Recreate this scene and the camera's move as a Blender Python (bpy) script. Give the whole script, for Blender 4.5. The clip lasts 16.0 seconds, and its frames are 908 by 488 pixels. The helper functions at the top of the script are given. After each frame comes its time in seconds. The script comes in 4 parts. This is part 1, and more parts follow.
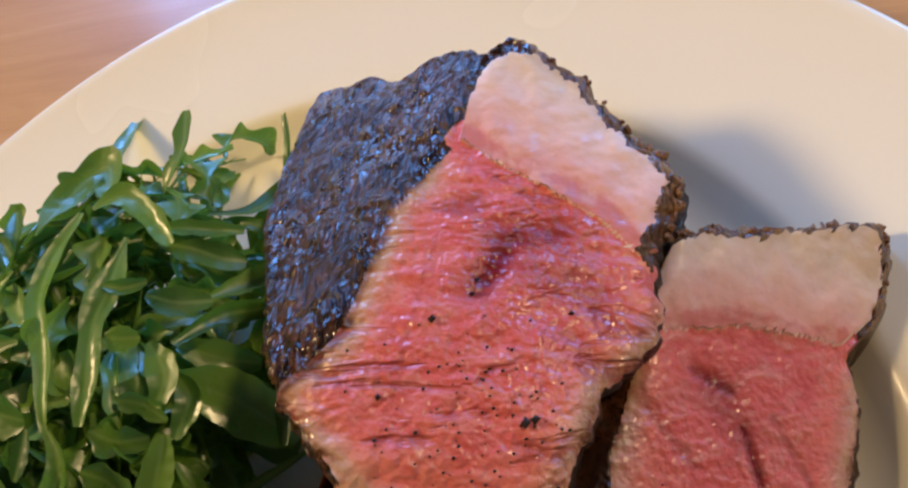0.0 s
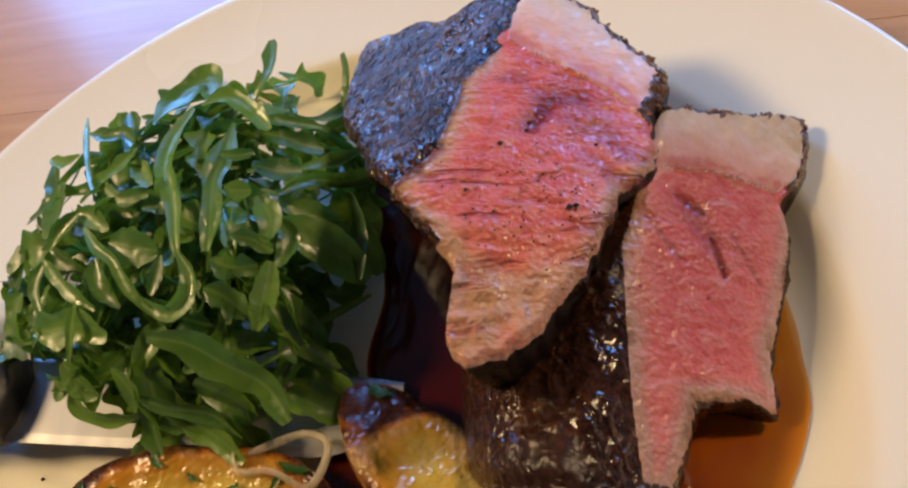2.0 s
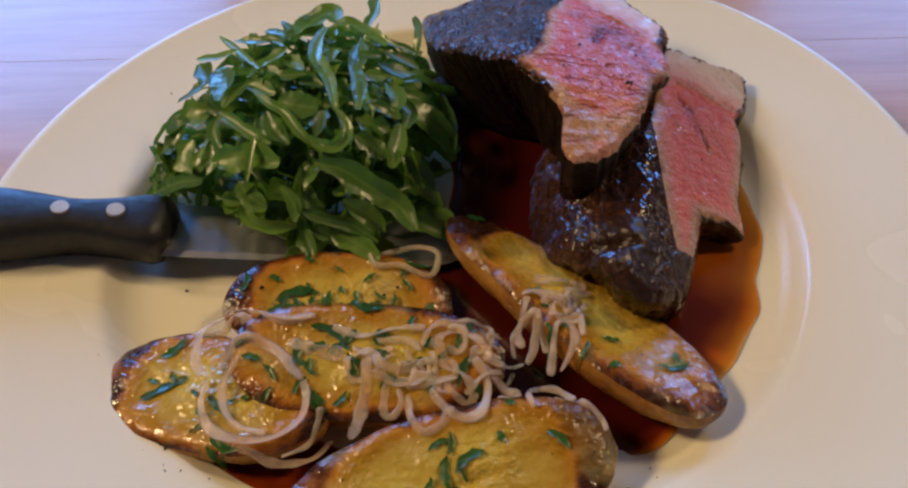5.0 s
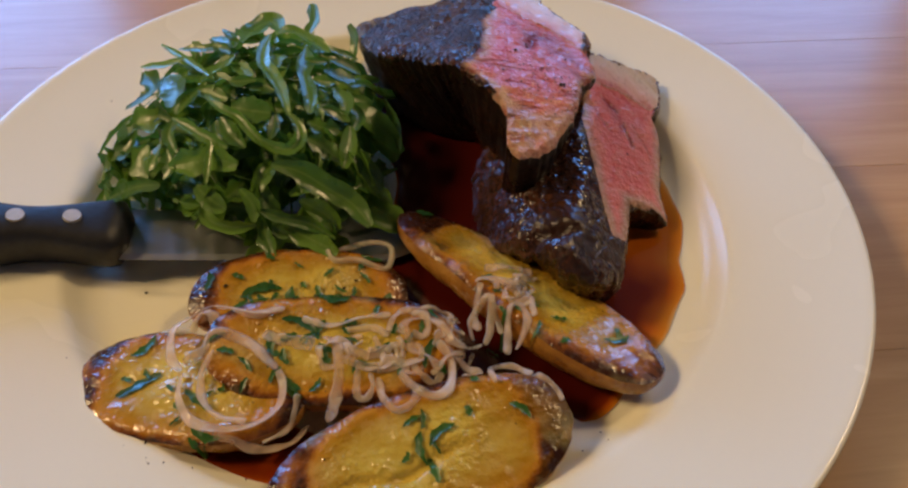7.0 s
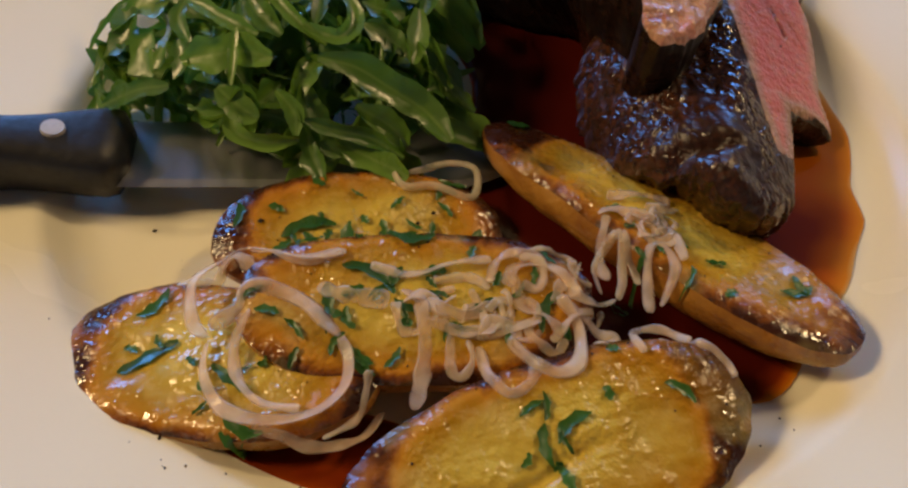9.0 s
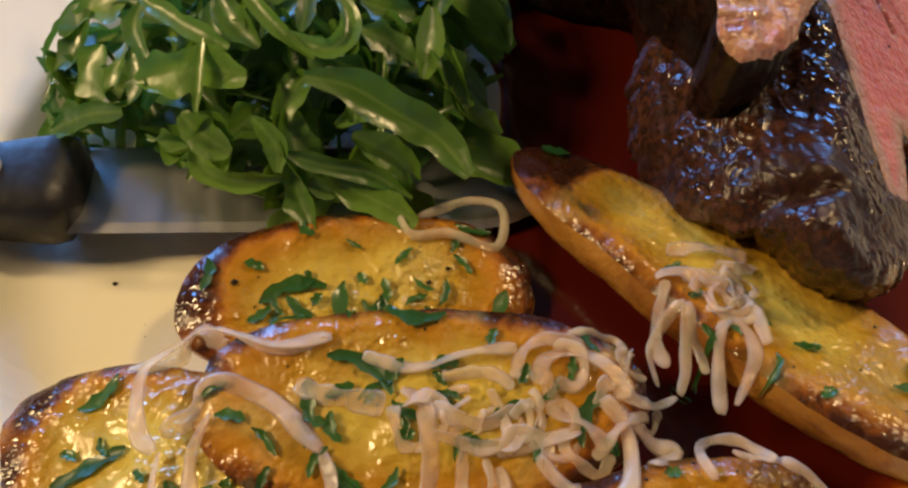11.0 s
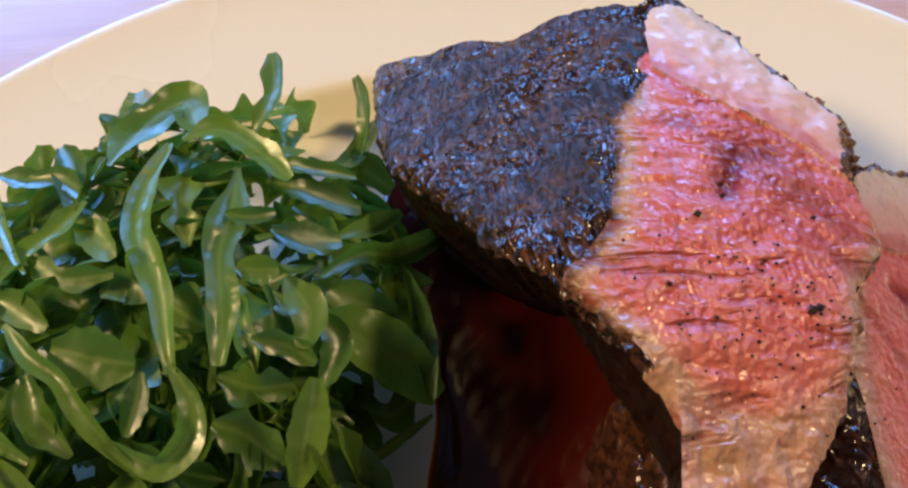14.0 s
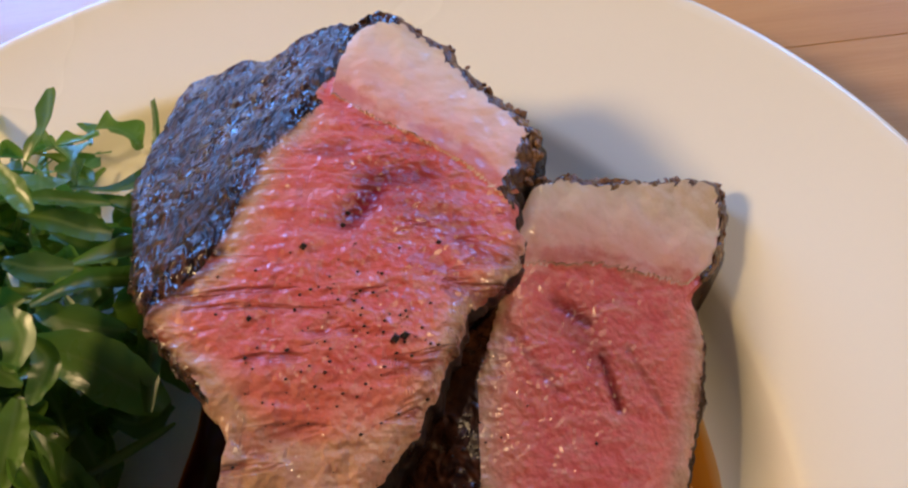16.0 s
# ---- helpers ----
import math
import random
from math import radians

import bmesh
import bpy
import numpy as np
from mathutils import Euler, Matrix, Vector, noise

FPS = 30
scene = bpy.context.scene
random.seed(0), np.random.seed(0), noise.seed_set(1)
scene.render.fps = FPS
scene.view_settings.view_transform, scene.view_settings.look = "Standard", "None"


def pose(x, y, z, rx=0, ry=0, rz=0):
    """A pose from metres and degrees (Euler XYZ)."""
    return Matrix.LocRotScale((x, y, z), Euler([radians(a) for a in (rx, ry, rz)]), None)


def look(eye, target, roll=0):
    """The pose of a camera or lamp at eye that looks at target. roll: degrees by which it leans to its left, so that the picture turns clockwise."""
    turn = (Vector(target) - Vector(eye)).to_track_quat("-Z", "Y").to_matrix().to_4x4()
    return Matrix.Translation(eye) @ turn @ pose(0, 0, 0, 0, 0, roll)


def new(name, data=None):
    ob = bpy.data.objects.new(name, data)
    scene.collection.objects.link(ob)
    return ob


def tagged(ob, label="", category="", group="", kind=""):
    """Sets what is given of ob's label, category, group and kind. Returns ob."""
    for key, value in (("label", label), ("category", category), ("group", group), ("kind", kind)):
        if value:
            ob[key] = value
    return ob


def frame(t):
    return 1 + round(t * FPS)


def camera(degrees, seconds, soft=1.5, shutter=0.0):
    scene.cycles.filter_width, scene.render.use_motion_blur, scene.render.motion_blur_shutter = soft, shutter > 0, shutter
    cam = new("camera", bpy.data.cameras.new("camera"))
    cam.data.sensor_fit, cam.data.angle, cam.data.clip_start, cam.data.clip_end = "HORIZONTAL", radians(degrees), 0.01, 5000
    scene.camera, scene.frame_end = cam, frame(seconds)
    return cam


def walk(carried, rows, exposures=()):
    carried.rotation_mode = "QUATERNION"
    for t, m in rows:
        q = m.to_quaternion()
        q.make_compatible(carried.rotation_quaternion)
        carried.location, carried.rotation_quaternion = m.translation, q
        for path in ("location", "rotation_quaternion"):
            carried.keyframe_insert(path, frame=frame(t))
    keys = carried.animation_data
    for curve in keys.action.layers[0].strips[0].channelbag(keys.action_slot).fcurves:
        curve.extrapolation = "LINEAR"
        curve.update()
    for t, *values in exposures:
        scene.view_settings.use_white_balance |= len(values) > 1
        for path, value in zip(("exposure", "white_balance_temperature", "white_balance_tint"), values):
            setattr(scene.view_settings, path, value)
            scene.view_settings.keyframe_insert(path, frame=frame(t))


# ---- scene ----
cam = camera(55.8, 16.0, soft=2.4)
PATH = [
    (0.0, 0.0840, -0.0291, 0.1592, 30.66, 19.31, 0.00),
    (0.5, 0.0821, -0.0444, 0.1664, 31.20, 19.45, -0.10),
    (1.0, 0.0780, -0.0640, 0.1745, 32.20, 18.90, -0.22),
    (1.5, 0.0757, -0.0803, 0.1809, 33.77, 16.92, -0.91),
    (2.0, 0.0642, -0.0921, 0.1831, 35.40, 14.22, -1.68),
    (2.5, 0.0508, -0.1007, 0.1841, 37.23, 11.10, -2.57),
    (3.0, 0.0351, -0.1136, 0.1865, 39.47, 7.76, -3.49),
    (3.5, 0.0214, -0.1334, 0.1921, 41.04, 5.48, -4.19),
    (4.0, 0.0035, -0.1472, 0.1899, 42.40, 4.06, -4.85),
    (4.5, -0.0072, -0.1704, 0.1953, 43.25, 3.42, -5.47),
    (5.0, -0.0115, -0.1947, 0.2064, 43.54, 2.72, -6.68),
    (5.2, -0.0123, -0.2001, 0.2067, 43.80, 2.52, -7.20),
    (7.3, -0.0356, -0.2063, 0.2180, 43.46, -1.28, -13.48),
    (7.5, -0.0385, -0.1994, 0.2120, 43.22, -1.33, -13.62),
    (8.0, -0.0442, -0.1847, 0.1976, 42.44, -1.35, -13.79),
    (8.5, -0.0471, -0.1715, 0.1782, 41.17, -1.03, -13.45),
    (8.7, -0.0462, -0.1657, 0.1726, 40.51, -0.79, -13.17),
    (10.8, -0.0308, -0.1272, 0.1480, 36.08, 1.51, -11.55),
    (11.0, -0.0300, -0.1191, 0.1494, 35.98, 1.82, -11.01),
    (11.5, -0.0304, -0.1035, 0.1518, 36.72, 1.67, -10.57),
    (12.0, -0.0274, -0.0869, 0.1530, 36.51, 1.71, -10.29),
    (12.5, -0.0206, -0.0651, 0.1500, 36.19, 2.04, -9.83),
    (13.0, -0.0162, -0.0555, 0.1512, 36.50, 2.52, -9.49),
    (13.5, -0.0060, -0.0493, 0.1502, 36.97, 3.62, -8.62),
    (14.0, 0.0098, -0.0463, 0.1510, 37.07, 4.72, -8.02),
    (14.5, 0.0259, -0.0462, 0.1525, 36.64, 6.16, -7.13),
    (15.0, 0.0487, -0.0459, 0.1527, 36.05, 7.81, -6.34),
    (15.5, 0.0665, -0.0463, 0.1533, 35.36, 9.99, -5.72),
    (16.0, 0.0816, -0.0497, 0.1521, 34.53, 12.42, -5.18),
]
walk(cam, [(t, pose(*p)) for t, *p in PATH],
     [(0.0, -0.04, 6300, 8), (3.0, -0.16, 6250, 9), (5.0, -0.51, 6180, 8), (8.0, -0.50, 6600, 7), (11.0, -0.03, 6550, 4), (12.5, 0.18, 6300, 7), (14.5, -0.03, 6350, 9), (16.0, -0.17, 6330, 10)])

# ---- world and lights ----
world = bpy.data.worlds.new("sky")
scene.world = world
world.use_nodes = True
wn = world.node_tree.nodes
sky = wn.new("ShaderNodeTexSky")
sky.sky_type, sky.sun_disc = "NISHITA", False
sky.sun_elevation, sky.sun_rotation = radians(35), radians(140)
wn["Background"].inputs["Strength"].default_value = 0.12
world.node_tree.links.new(sky.outputs["Color"], wn["Background"].inputs["Color"])


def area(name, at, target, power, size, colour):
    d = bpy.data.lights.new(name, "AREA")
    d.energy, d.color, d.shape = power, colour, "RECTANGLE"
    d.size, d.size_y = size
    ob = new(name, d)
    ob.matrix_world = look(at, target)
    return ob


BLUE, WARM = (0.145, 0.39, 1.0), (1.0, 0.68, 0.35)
area("window_light", (-0.97, 2.16, 0.88), (-0.4, 0, 0.4), 72, (0.98, 1.12), BLUE)
area("window_light", (1.62, 2.16, 0.98), (0.6, 0, 0.4), 52, (0.84, 1.3), BLUE)
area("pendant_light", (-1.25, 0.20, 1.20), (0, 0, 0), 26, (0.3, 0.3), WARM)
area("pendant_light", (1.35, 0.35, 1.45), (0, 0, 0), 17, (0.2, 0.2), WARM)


# ---- materials ----
class Nodes:
    """A small helper round one material's node tree."""

    def __init__(self, name):
        self.mat = bpy.data.materials.new(name)
        self.mat.use_nodes = True
        self.tree = self.mat.node_tree
        self.bsdf = self.tree.nodes["Principled BSDF"]

    def put(self, socket, value):
        if isinstance(value, bpy.types.NodeSocket):
            self.tree.links.new(value, socket)
        elif isinstance(value, tuple) and len(value) == 3 and socket.type == "RGBA":
            socket.default_value = (*value, 1)
        else:
            socket.default_value = value

    def node(self, kind, out=0, props=None, **inputs):
        n = self.tree.nodes.new("ShaderNode" + kind)
        props = props or {}
        if "operation" in props:
            n.operation = props["operation"]
        if "use_clamp" in props:
            n.use_clamp = props["use_clamp"]
        if "attribute_name" in props:
            n.attribute_name = props["attribute_name"]
        for k, v in inputs.items():
            self.put(n.inputs[int(k[1:])] if k[0] == "i" and k[1:].isdigit() else n.inputs[k], v)
        return n.outputs[out]

    def coord(self, scale=(1, 1, 1), turn=(0, 0, 0)):
        c = self.node("TexCoord", 3)
        return self.node("Mapping", i0=c, Scale=scale, Rotation=turn)

    def noise(self, scale, detail=4.0, rough=0.55, vec=None, warp=0.0):
        return self.node("TexNoise", Vector=vec or self.coord(), Scale=scale, Detail=detail, Roughness=rough, Distortion=warp)

    def ramp(self, fac, *stops):
        n = self.tree.nodes.new("ShaderNodeValToRGB")
        self.put(n.inputs[0], fac)
        while len(n.color_ramp.elements) < len(stops):
            n.color_ramp.elements.new(0.5)
        for e, (p, c) in zip(n.color_ramp.elements, stops):
            e.position, e.color = p, (*c, 1) if isinstance(c, tuple) else (c, c, c, 1)
        return n.outputs[0]

    def mix(self, fac, a, b, blend="MIX"):
        n = self.tree.nodes.new("ShaderNodeMix")
        n.data_type, n.blend_type = "RGBA", blend
        self.put(n.inputs[0], fac), self.put(n.inputs[6], a), self.put(n.inputs[7], b)
        return n.outputs[2]

    def calc(self, op, a, b=0.0, clamp=False):
        return self.node("Math", props={"operation": op, "use_clamp": clamp}, i0=a, i1=b)

    def attr(self, name):
        return self.node("Attribute", 2, props={"attribute_name": name})

    def bump(self, height, strength=0.4, distance=0.001, normal=None):
        k = {"Normal": normal} if normal else {}
        return self.node("Bump", Height=height, Strength=strength, Distance=distance, **k)

    def done(self, colour, rough=0.5, normal=None, **more):
        b = self.bsdf.inputs
        self.put(b["Base Color"], colour), self.put(b["Roughness"], rough)
        if normal:
            self.put(b["Normal"], normal)
        for k, v in more.items():
            self.put(b[k.replace("_", " ")], v)
        return self.mat


def m_plate():
    n = Nodes("cream_glaze")
    c = n.mix(n.ramp(n.noise(9, 3), (0.35, 0.0), (0.7, 1.0)), (0.84, 0.80, 0.635), (0.82, 0.77, 0.59))
    b = n.bump(n.noise(25, 1), 0.012, 0.002)
    return n.done(c, n.ramp(n.noise(20, 2), (0.3, 0.24), (0.8, 0.29)), b, Coat_Weight=0.15, Coat_Roughness=0.15)


def m_wood():
    n = Nodes("oiled_beech")
    rnd = n.node("ObjectInfo", 5)
    v = n.coord((1.2, 14, 14))
    v = n.node("VectorMath", props={"operation": "ADD"}, i0=v, i1=n.node("CombineXYZ", X=n.calc("MULTIPLY", rnd, 9.0), Y=n.calc("MULTIPLY", rnd, 31.0)))
    g = n.noise(6, 6, 0.6, v, 0.6)
    f = n.noise(70, 3, 0.5, v)
    c = n.ramp(g, (0.3, (0.40, 0.225, 0.095)), (0.55, (0.53, 0.32, 0.145)), (0.75, (0.60, 0.39, 0.20)))
    c = n.mix(n.calc("MULTIPLY", f, 0.35), c, (0.42, 0.23, 0.09))
    c = n.mix(n.calc("MULTIPLY", rnd, 0.35), c, (0.52, 0.29, 0.12))
    return n.done(c, n.ramp(f, (0.2, 0.30), (0.8, 0.46)), n.bump(f, 0.12, 0.0006), Coat_Weight=0.33, Coat_Roughness=0.16, Specular_IOR_Level=0.15)


def m_meat(name, turn, split, pale, rough, lit_tone=1.0):
    n = Nodes(name)
    e = n.attr("edge")
    v = n.coord((0.30, 1.0, 1.0), (0, 0, turn))
    fib = n.noise(330, 6, 0.62, v, 0.9)
    crack = n.noise(190, 3, 0.5, n.coord((0.12, 1.0, 1.0), (0, 0, turn)), 0.5)
    broad = n.noise(75, 5, 0.6, None, 0.5)
    e2 = n.calc("ADD", e, n.calc("MULTIPLY", n.calc("SUBTRACT", broad, 0.5), 0.6))
    c = n.ramp(e2, (0.0, (0.10, 0.045, 0.022)), (0.06, (0.26, 0.13, 0.07)), (0.13, (0.50, 0.29, 0.175)), (0.20, (0.57, 0.32, 0.22)), (0.30, (0.62, 0.25, 0.185)), (0.55, (0.66 * lit_tone, 0.165 * lit_tone, 0.135 * lit_tone)), (0.95, (0.62 * lit_tone, 0.125 * lit_tone, 0.115 * lit_tone)))
    c = n.mix(n.ramp(fib, (0.48, 0.0), (0.80, pale)), c, (0.76, 0.36, 0.30))
    c = n.mix(n.ramp(fib, (0.26, 0.5), (0.42, 0.0)), c, (0.42, 0.055, 0.05))
    c = n.mix(n.ramp(crack, (0.33, split), (0.40, 0.0)), c, (0.30, 0.04, 0.032))
    c = n.mix(n.ramp(n.noise(48, 3), (0.55, 0.0), (0.75, 0.35)), c, (0.62, 0.24, 0.13))
    bl = n.calc("MULTIPLY", n.attr("blood_and_slits"), n.ramp(n.noise(190, 4), (0.3, 0.55), (0.55, 1.0)), True)
    c = n.mix(bl, c, (0.18, 0.010, 0.024))
    fh = n.noise(330, 1.0, 0.5, v, 0.6)
    fine = n.noise(900, 0.6)
    h = n.calc("ADD", n.calc("MULTIPLY", fh, 0.7), n.calc("ADD", n.calc("MULTIPLY", fine, 0.55), n.calc("MULTIPLY", n.ramp(crack, (0.32, 0.0), (0.42, 1.0)), split)))
    return n.done(c, n.ramp(n.noise(420, 3), (0.38, 0.18), (0.60, 0.46)), n.bump(n.calc("MULTIPLY", h, n.ramp(n.noise(60, 2), (0.35, 0.5), (0.65, 1.0))), 1.0, rough), Specular_IOR_Level=0.45, Subsurface_Weight=0.18, Subsurface_Radius=(0.004, 0.0015, 0.001), Subsurface_Scale=1.0)


def m_fat():
    n = Nodes("beef_fat")
    e = n.attr("edge")
    k = n.noise(110, 5, 0.6, None, 0.4)
    c = n.ramp(n.calc("ADD", e, n.calc("MULTIPLY", n.calc("SUBTRACT", k, 0.5), 0.5)), (0.0, (0.60, 0.19, 0.15)), (0.07, (0.73, 0.36, 0.28)), (0.35, (0.76, 0.47, 0.38)), (0.62, (0.77, 0.555, 0.46)), (0.92, (0.74, 0.59, 0.45)), (1.0, (0.66, 0.48, 0.30)))
    c = n.mix(n.ramp(n.noise(260, 4), (0.55, 0.0), (0.7, 0.2)), c, (0.80, 0.68, 0.58))
    h = n.calc("ADD", n.calc("MULTIPLY", n.noise(170, 2), 0.8), n.calc("MULTIPLY", n.noise(600, 0.6), 0.28))
    return n.done(c, n.ramp(n.noise(420, 2), (0.34, 0.16), (0.50, 0.50)), n.bump(h, 0.5, 0.0012), Specular_IOR_Level=0.32, Subsurface_Weight=0.25, Subsurface_Radius=(0.005, 0.003, 0.002), Subsurface_Scale=1.0)


def m_crust(name, dark, light, wet, deep, fine, low=0.5, dry=0.2, stretch=0.38):
    n = Nodes(name)
    v = n.coord((1.0, stretch, 1.0), (0, 0, 0.9))
    a = n.noise(fine, 3, 0.55, v, 0.6)
    a2 = n.noise(fine * 2.1, 3, 0.55, v, 0.4)
    b = n.noise(70, 4, 0.6)
    c = n.ramp(a2, (0.40, dark), (0.60, light), (0.78, tuple(1.6 * v for v in light)))
    c = n.mix(n.ramp(b, (0.42, 0.0), (0.62, 0.75)), c, dark)
    h = n.calc("ADD", n.noise(fine, 0.8, 0.5, v, 1.2), n.calc("MULTIPLY", n.noise(fine * 2.3, 0.5, 0.5, v), 0.2))
    h = n.calc("MULTIPLY", h, n.ramp(n.noise(95, 2), (0.35, low), (0.62, 1.0)))
    up = n.node("SeparateXYZ", 2, i0=n.node("NewGeometry", 1))
    h = n.calc("MULTIPLY", h, n.ramp(up, (0.15, 0.2), (0.6, 1.0)))
    return n.done(c, n.ramp(n.noise(75, 4, 0.65), (0.42, wet), (0.60, wet + dry)), n.bump(h, 1.0, deep), Specular_IOR_Level=0.4)


def m_potato():
    n = Nodes("fried_potato_flesh")
    e = n.attr("edge")
    k = n.noise(75, 5, 0.62, None, 0.7)
    e2 = n.calc("ADD", e, n.calc("MULTIPLY", n.calc("SUBTRACT", k, 0.52), 0.9))
    c = n.ramp(e2, (0.0, (0.045, 0.013, 0.005)), (0.10, (0.24, 0.075, 0.010)), (0.24, (0.50, 0.22, 0.018)), (0.45, (0.42, 0.215, 0.011)), (0.95, (0.60, 0.44, 0.070)))
    c = n.mix(n.ramp(n.noise(140, 5, 0.65), (0.60, 0.0), (0.76, 0.45)), c, (0.46, 0.20, 0.015))
    c = n.mix(n.ramp(n.noise(60, 3), (0.55, 0.0), (0.75, 0.45)), c, (0.66, 0.56, 0.22))
    c = n.mix(n.ramp(n.noise(32, 4, 0.6), (0.56, 0.0), (0.72, 0.5)), c, (0.45, 0.21, 0.014))
    h = n.calc("ADD", n.noise(130, 2), n.calc("MULTIPLY", n.noise(700, 0.8), 0.5))
    return n.done(c, n.ramp(n.noise(300, 3), (0.38, 0.13), (0.62, 0.36)), n.bump(n.calc("MULTIPLY", h, n.ramp(n.noise(70, 2), (0.35, 0.15), (0.65, 1.0))), 1.0, 0.0015), Subsurface_Weight=0.15, Subsurface_Radius=(0.004, 0.0025, 0.001), Subsurface_Scale=1.0)


def m_skin():
    n = Nodes("roast_potato_skin")
    k = n.noise(60, 5, 0.62, None, 0.6)
    c = n.ramp(k, (0.30, (0.06, 0.018, 0.008)), (0.42, (0.27, 0.105, 0.018)), (0.62, (0.46, 0.22, 0.04)), (0.85, (0.56, 0.34, 0.13)))
    h = n.calc("ADD", n.noise(120, 4), n.calc("MULTIPLY", n.noise(500, 3), 0.4))
    return n.done(c, n.ramp(n.noise(200, 3), (0.3, 0.18), (0.7, 0.45)), n.bump(h, 0.7, 0.0012))


def m_leaf(name, dark, light, rib):
    n = Nodes(name)
    r = n.node("ObjectInfo", 5)
    c = n.mix(r, dark, light)
    c = n.mix(n.ramp(n.noise(90, 4), (0.4, 0.0), (0.7, 0.5)), c, light)
    c = n.mix(n.ramp(n.attr("rib"), (0.02, 0.3), (0.09, 0.0)), c, rib)
    h = n.calc("ADD", n.noise(150, 1.5), n.calc("MULTIPLY", n.noise(480, 0.6), 0.25))
    mat = n.done(c, n.ramp(n.noise(120, 3), (0.35, 0.25), (0.65, 0.46)), n.bump(h, 0.6, 0.0012), Specular_IOR_Level=0.8)
    t = n.tree.nodes.new("ShaderNodeBsdfTranslucent")
    n.put(t.inputs[0], n.mix(0.4, c, (0.24, 0.42, 0.04)))
    m = n.tree.nodes.new("ShaderNodeMixShader")
    m.inputs[0].default_value = 0.33
    n.tree.links.new(n.bsdf.outputs[0], m.inputs[1]), n.tree.links.new(t.outputs[0], m.inputs[2])
    n.tree.links.new(m.outputs[0], n.tree.nodes["Material Output"].inputs[0])
    return mat


def m_shallot():
    n = Nodes("soft_shallot")
    r = n.node("ObjectInfo", 5)
    k = n.noise(140, 4)
    c = n.mix(n.ramp(k, (0.4, 0.0), (0.7, 0.6)), n.mix(r, (0.88, 0.80, 0.60), (0.86, 0.68, 0.54)), (0.82, 0.56, 0.47))
    n.done(c, n.ramp(n.noise(300, 3), (0.35, 0.12), (0.65, 0.32)), n.bump(n.noise(350, 2), 0.5, 0.0008), IOR=1.36, Subsurface_Weight=0.3, Subsurface_Radius=(0.004, 0.003, 0.002), Subsurface_Scale=1.0)
    m = n.tree.nodes.new("ShaderNodeMixShader")
    n.put(m.inputs[0], n.ramp(n.noise(110, 2), (0.35, 0.50), (0.65, 0.80)))
    t = n.tree.nodes.new("ShaderNodeBsdfTransparent")
    t.inputs[0].default_value = (1.0, 0.95, 0.84, 1)
    n.tree.links.new(n.bsdf.outputs[0], m.inputs[1]), n.tree.links.new(t.outputs[0], m.inputs[2])
    n.tree.links.new(m.outputs[0], n.tree.nodes["Material Output"].inputs[0])
    return n.mat


def m_sauce():
    n = Nodes("meat_jus")
    d = n.attr("depth")
    k = n.noise(28, 3)
    d2 = n.calc("ADD", d, n.calc("MULTIPLY", n.calc("SUBTRACT", k, 0.5), 0.5))
    c = n.ramp(d2, (0.0, (0.60, 0.36, 0.12)), (0.10, (0.56, 0.20, 0.013)), (0.36, (0.40, 0.088, 0.005)), (0.58, (0.17, 0.021, 0.003)), (0.9, (0.058, 0.005, 0.003)))
    return n.done(c, 0.10, n.bump(n.noise(60, 2), 0.08, 0.001), IOR=1.36)


def m_plain(name, colour, rough, var=0.25, scale=200, bump=0.3, metal=0.0):
    n = Nodes(name)
    k = n.noise(scale, 4)
    c = n.mix(n.ramp(k, (0.35, 0.0), (0.7, 1.0)), colour, tuple(v * (1 - var) for v in colour))
    return n.done(c, n.ramp(n.noise(scale * 2, 3), (0.3, rough * 0.8), (0.7, min(1, rough * 1.25))), n.bump(k, bump, 0.0006), Metallic=metal)


def m_steel():
    n = Nodes("brushed_steel")
    k = n.noise(260, 3, 0.5, n.coord((1, 0.2, 1), (0, 0, 0.15)))
    return n.done(n.ramp(n.noise(60, 3), (0.3, (0.36, 0.365, 0.38)), (0.7, (0.43, 0.435, 0.45))), n.ramp(k, (0.3, 0.40), (0.7, 0.54)), Metallic=1.0)


PLATE, WOOD, FAT = m_plate(), m_wood(), m_fat()
MEAT = m_meat("rare_beef", 0.1, 0.6, 0.6, 0.0012)
# own grain direction; its pink is also brightened to stand in for light
MEAT_LONG = m_meat("rare_beef_long_grain", 1.05, 0.12, 0.9, 0.0009, 1.16)
SEAR = m_crust("seared_crust", (0.011, 0.005, 0.003), (0.10, 0.040, 0.017), 0.10, 0.0036, 470, 0.40, 0.50)
BRAISE = m_crust("glazed_brown_crust", (0.022, 0.008, 0.004), (0.075, 0.025, 0.010), 0.13, 0.0012, 330, 0.12, 0.26, 0.9)
# much darker crust colours, used only on the leaning slice's side wall
DARK_CRUST = m_crust("dark_side_crust", (0.008, 0.004, 0.003), (0.035, 0.014, 0.007), 0.25, 0.0014, 420, 0.3, 0.3, 0.8)
CRUMB = m_crust("browned_crumbs", (0.14, 0.060, 0.022), (0.40, 0.20, 0.075), 0.35, 0.002, 700)
RIND = m_crust("browned_rind", (0.055, 0.022, 0.009), (0.27, 0.135, 0.045), 0.22, 0.0016, 520)
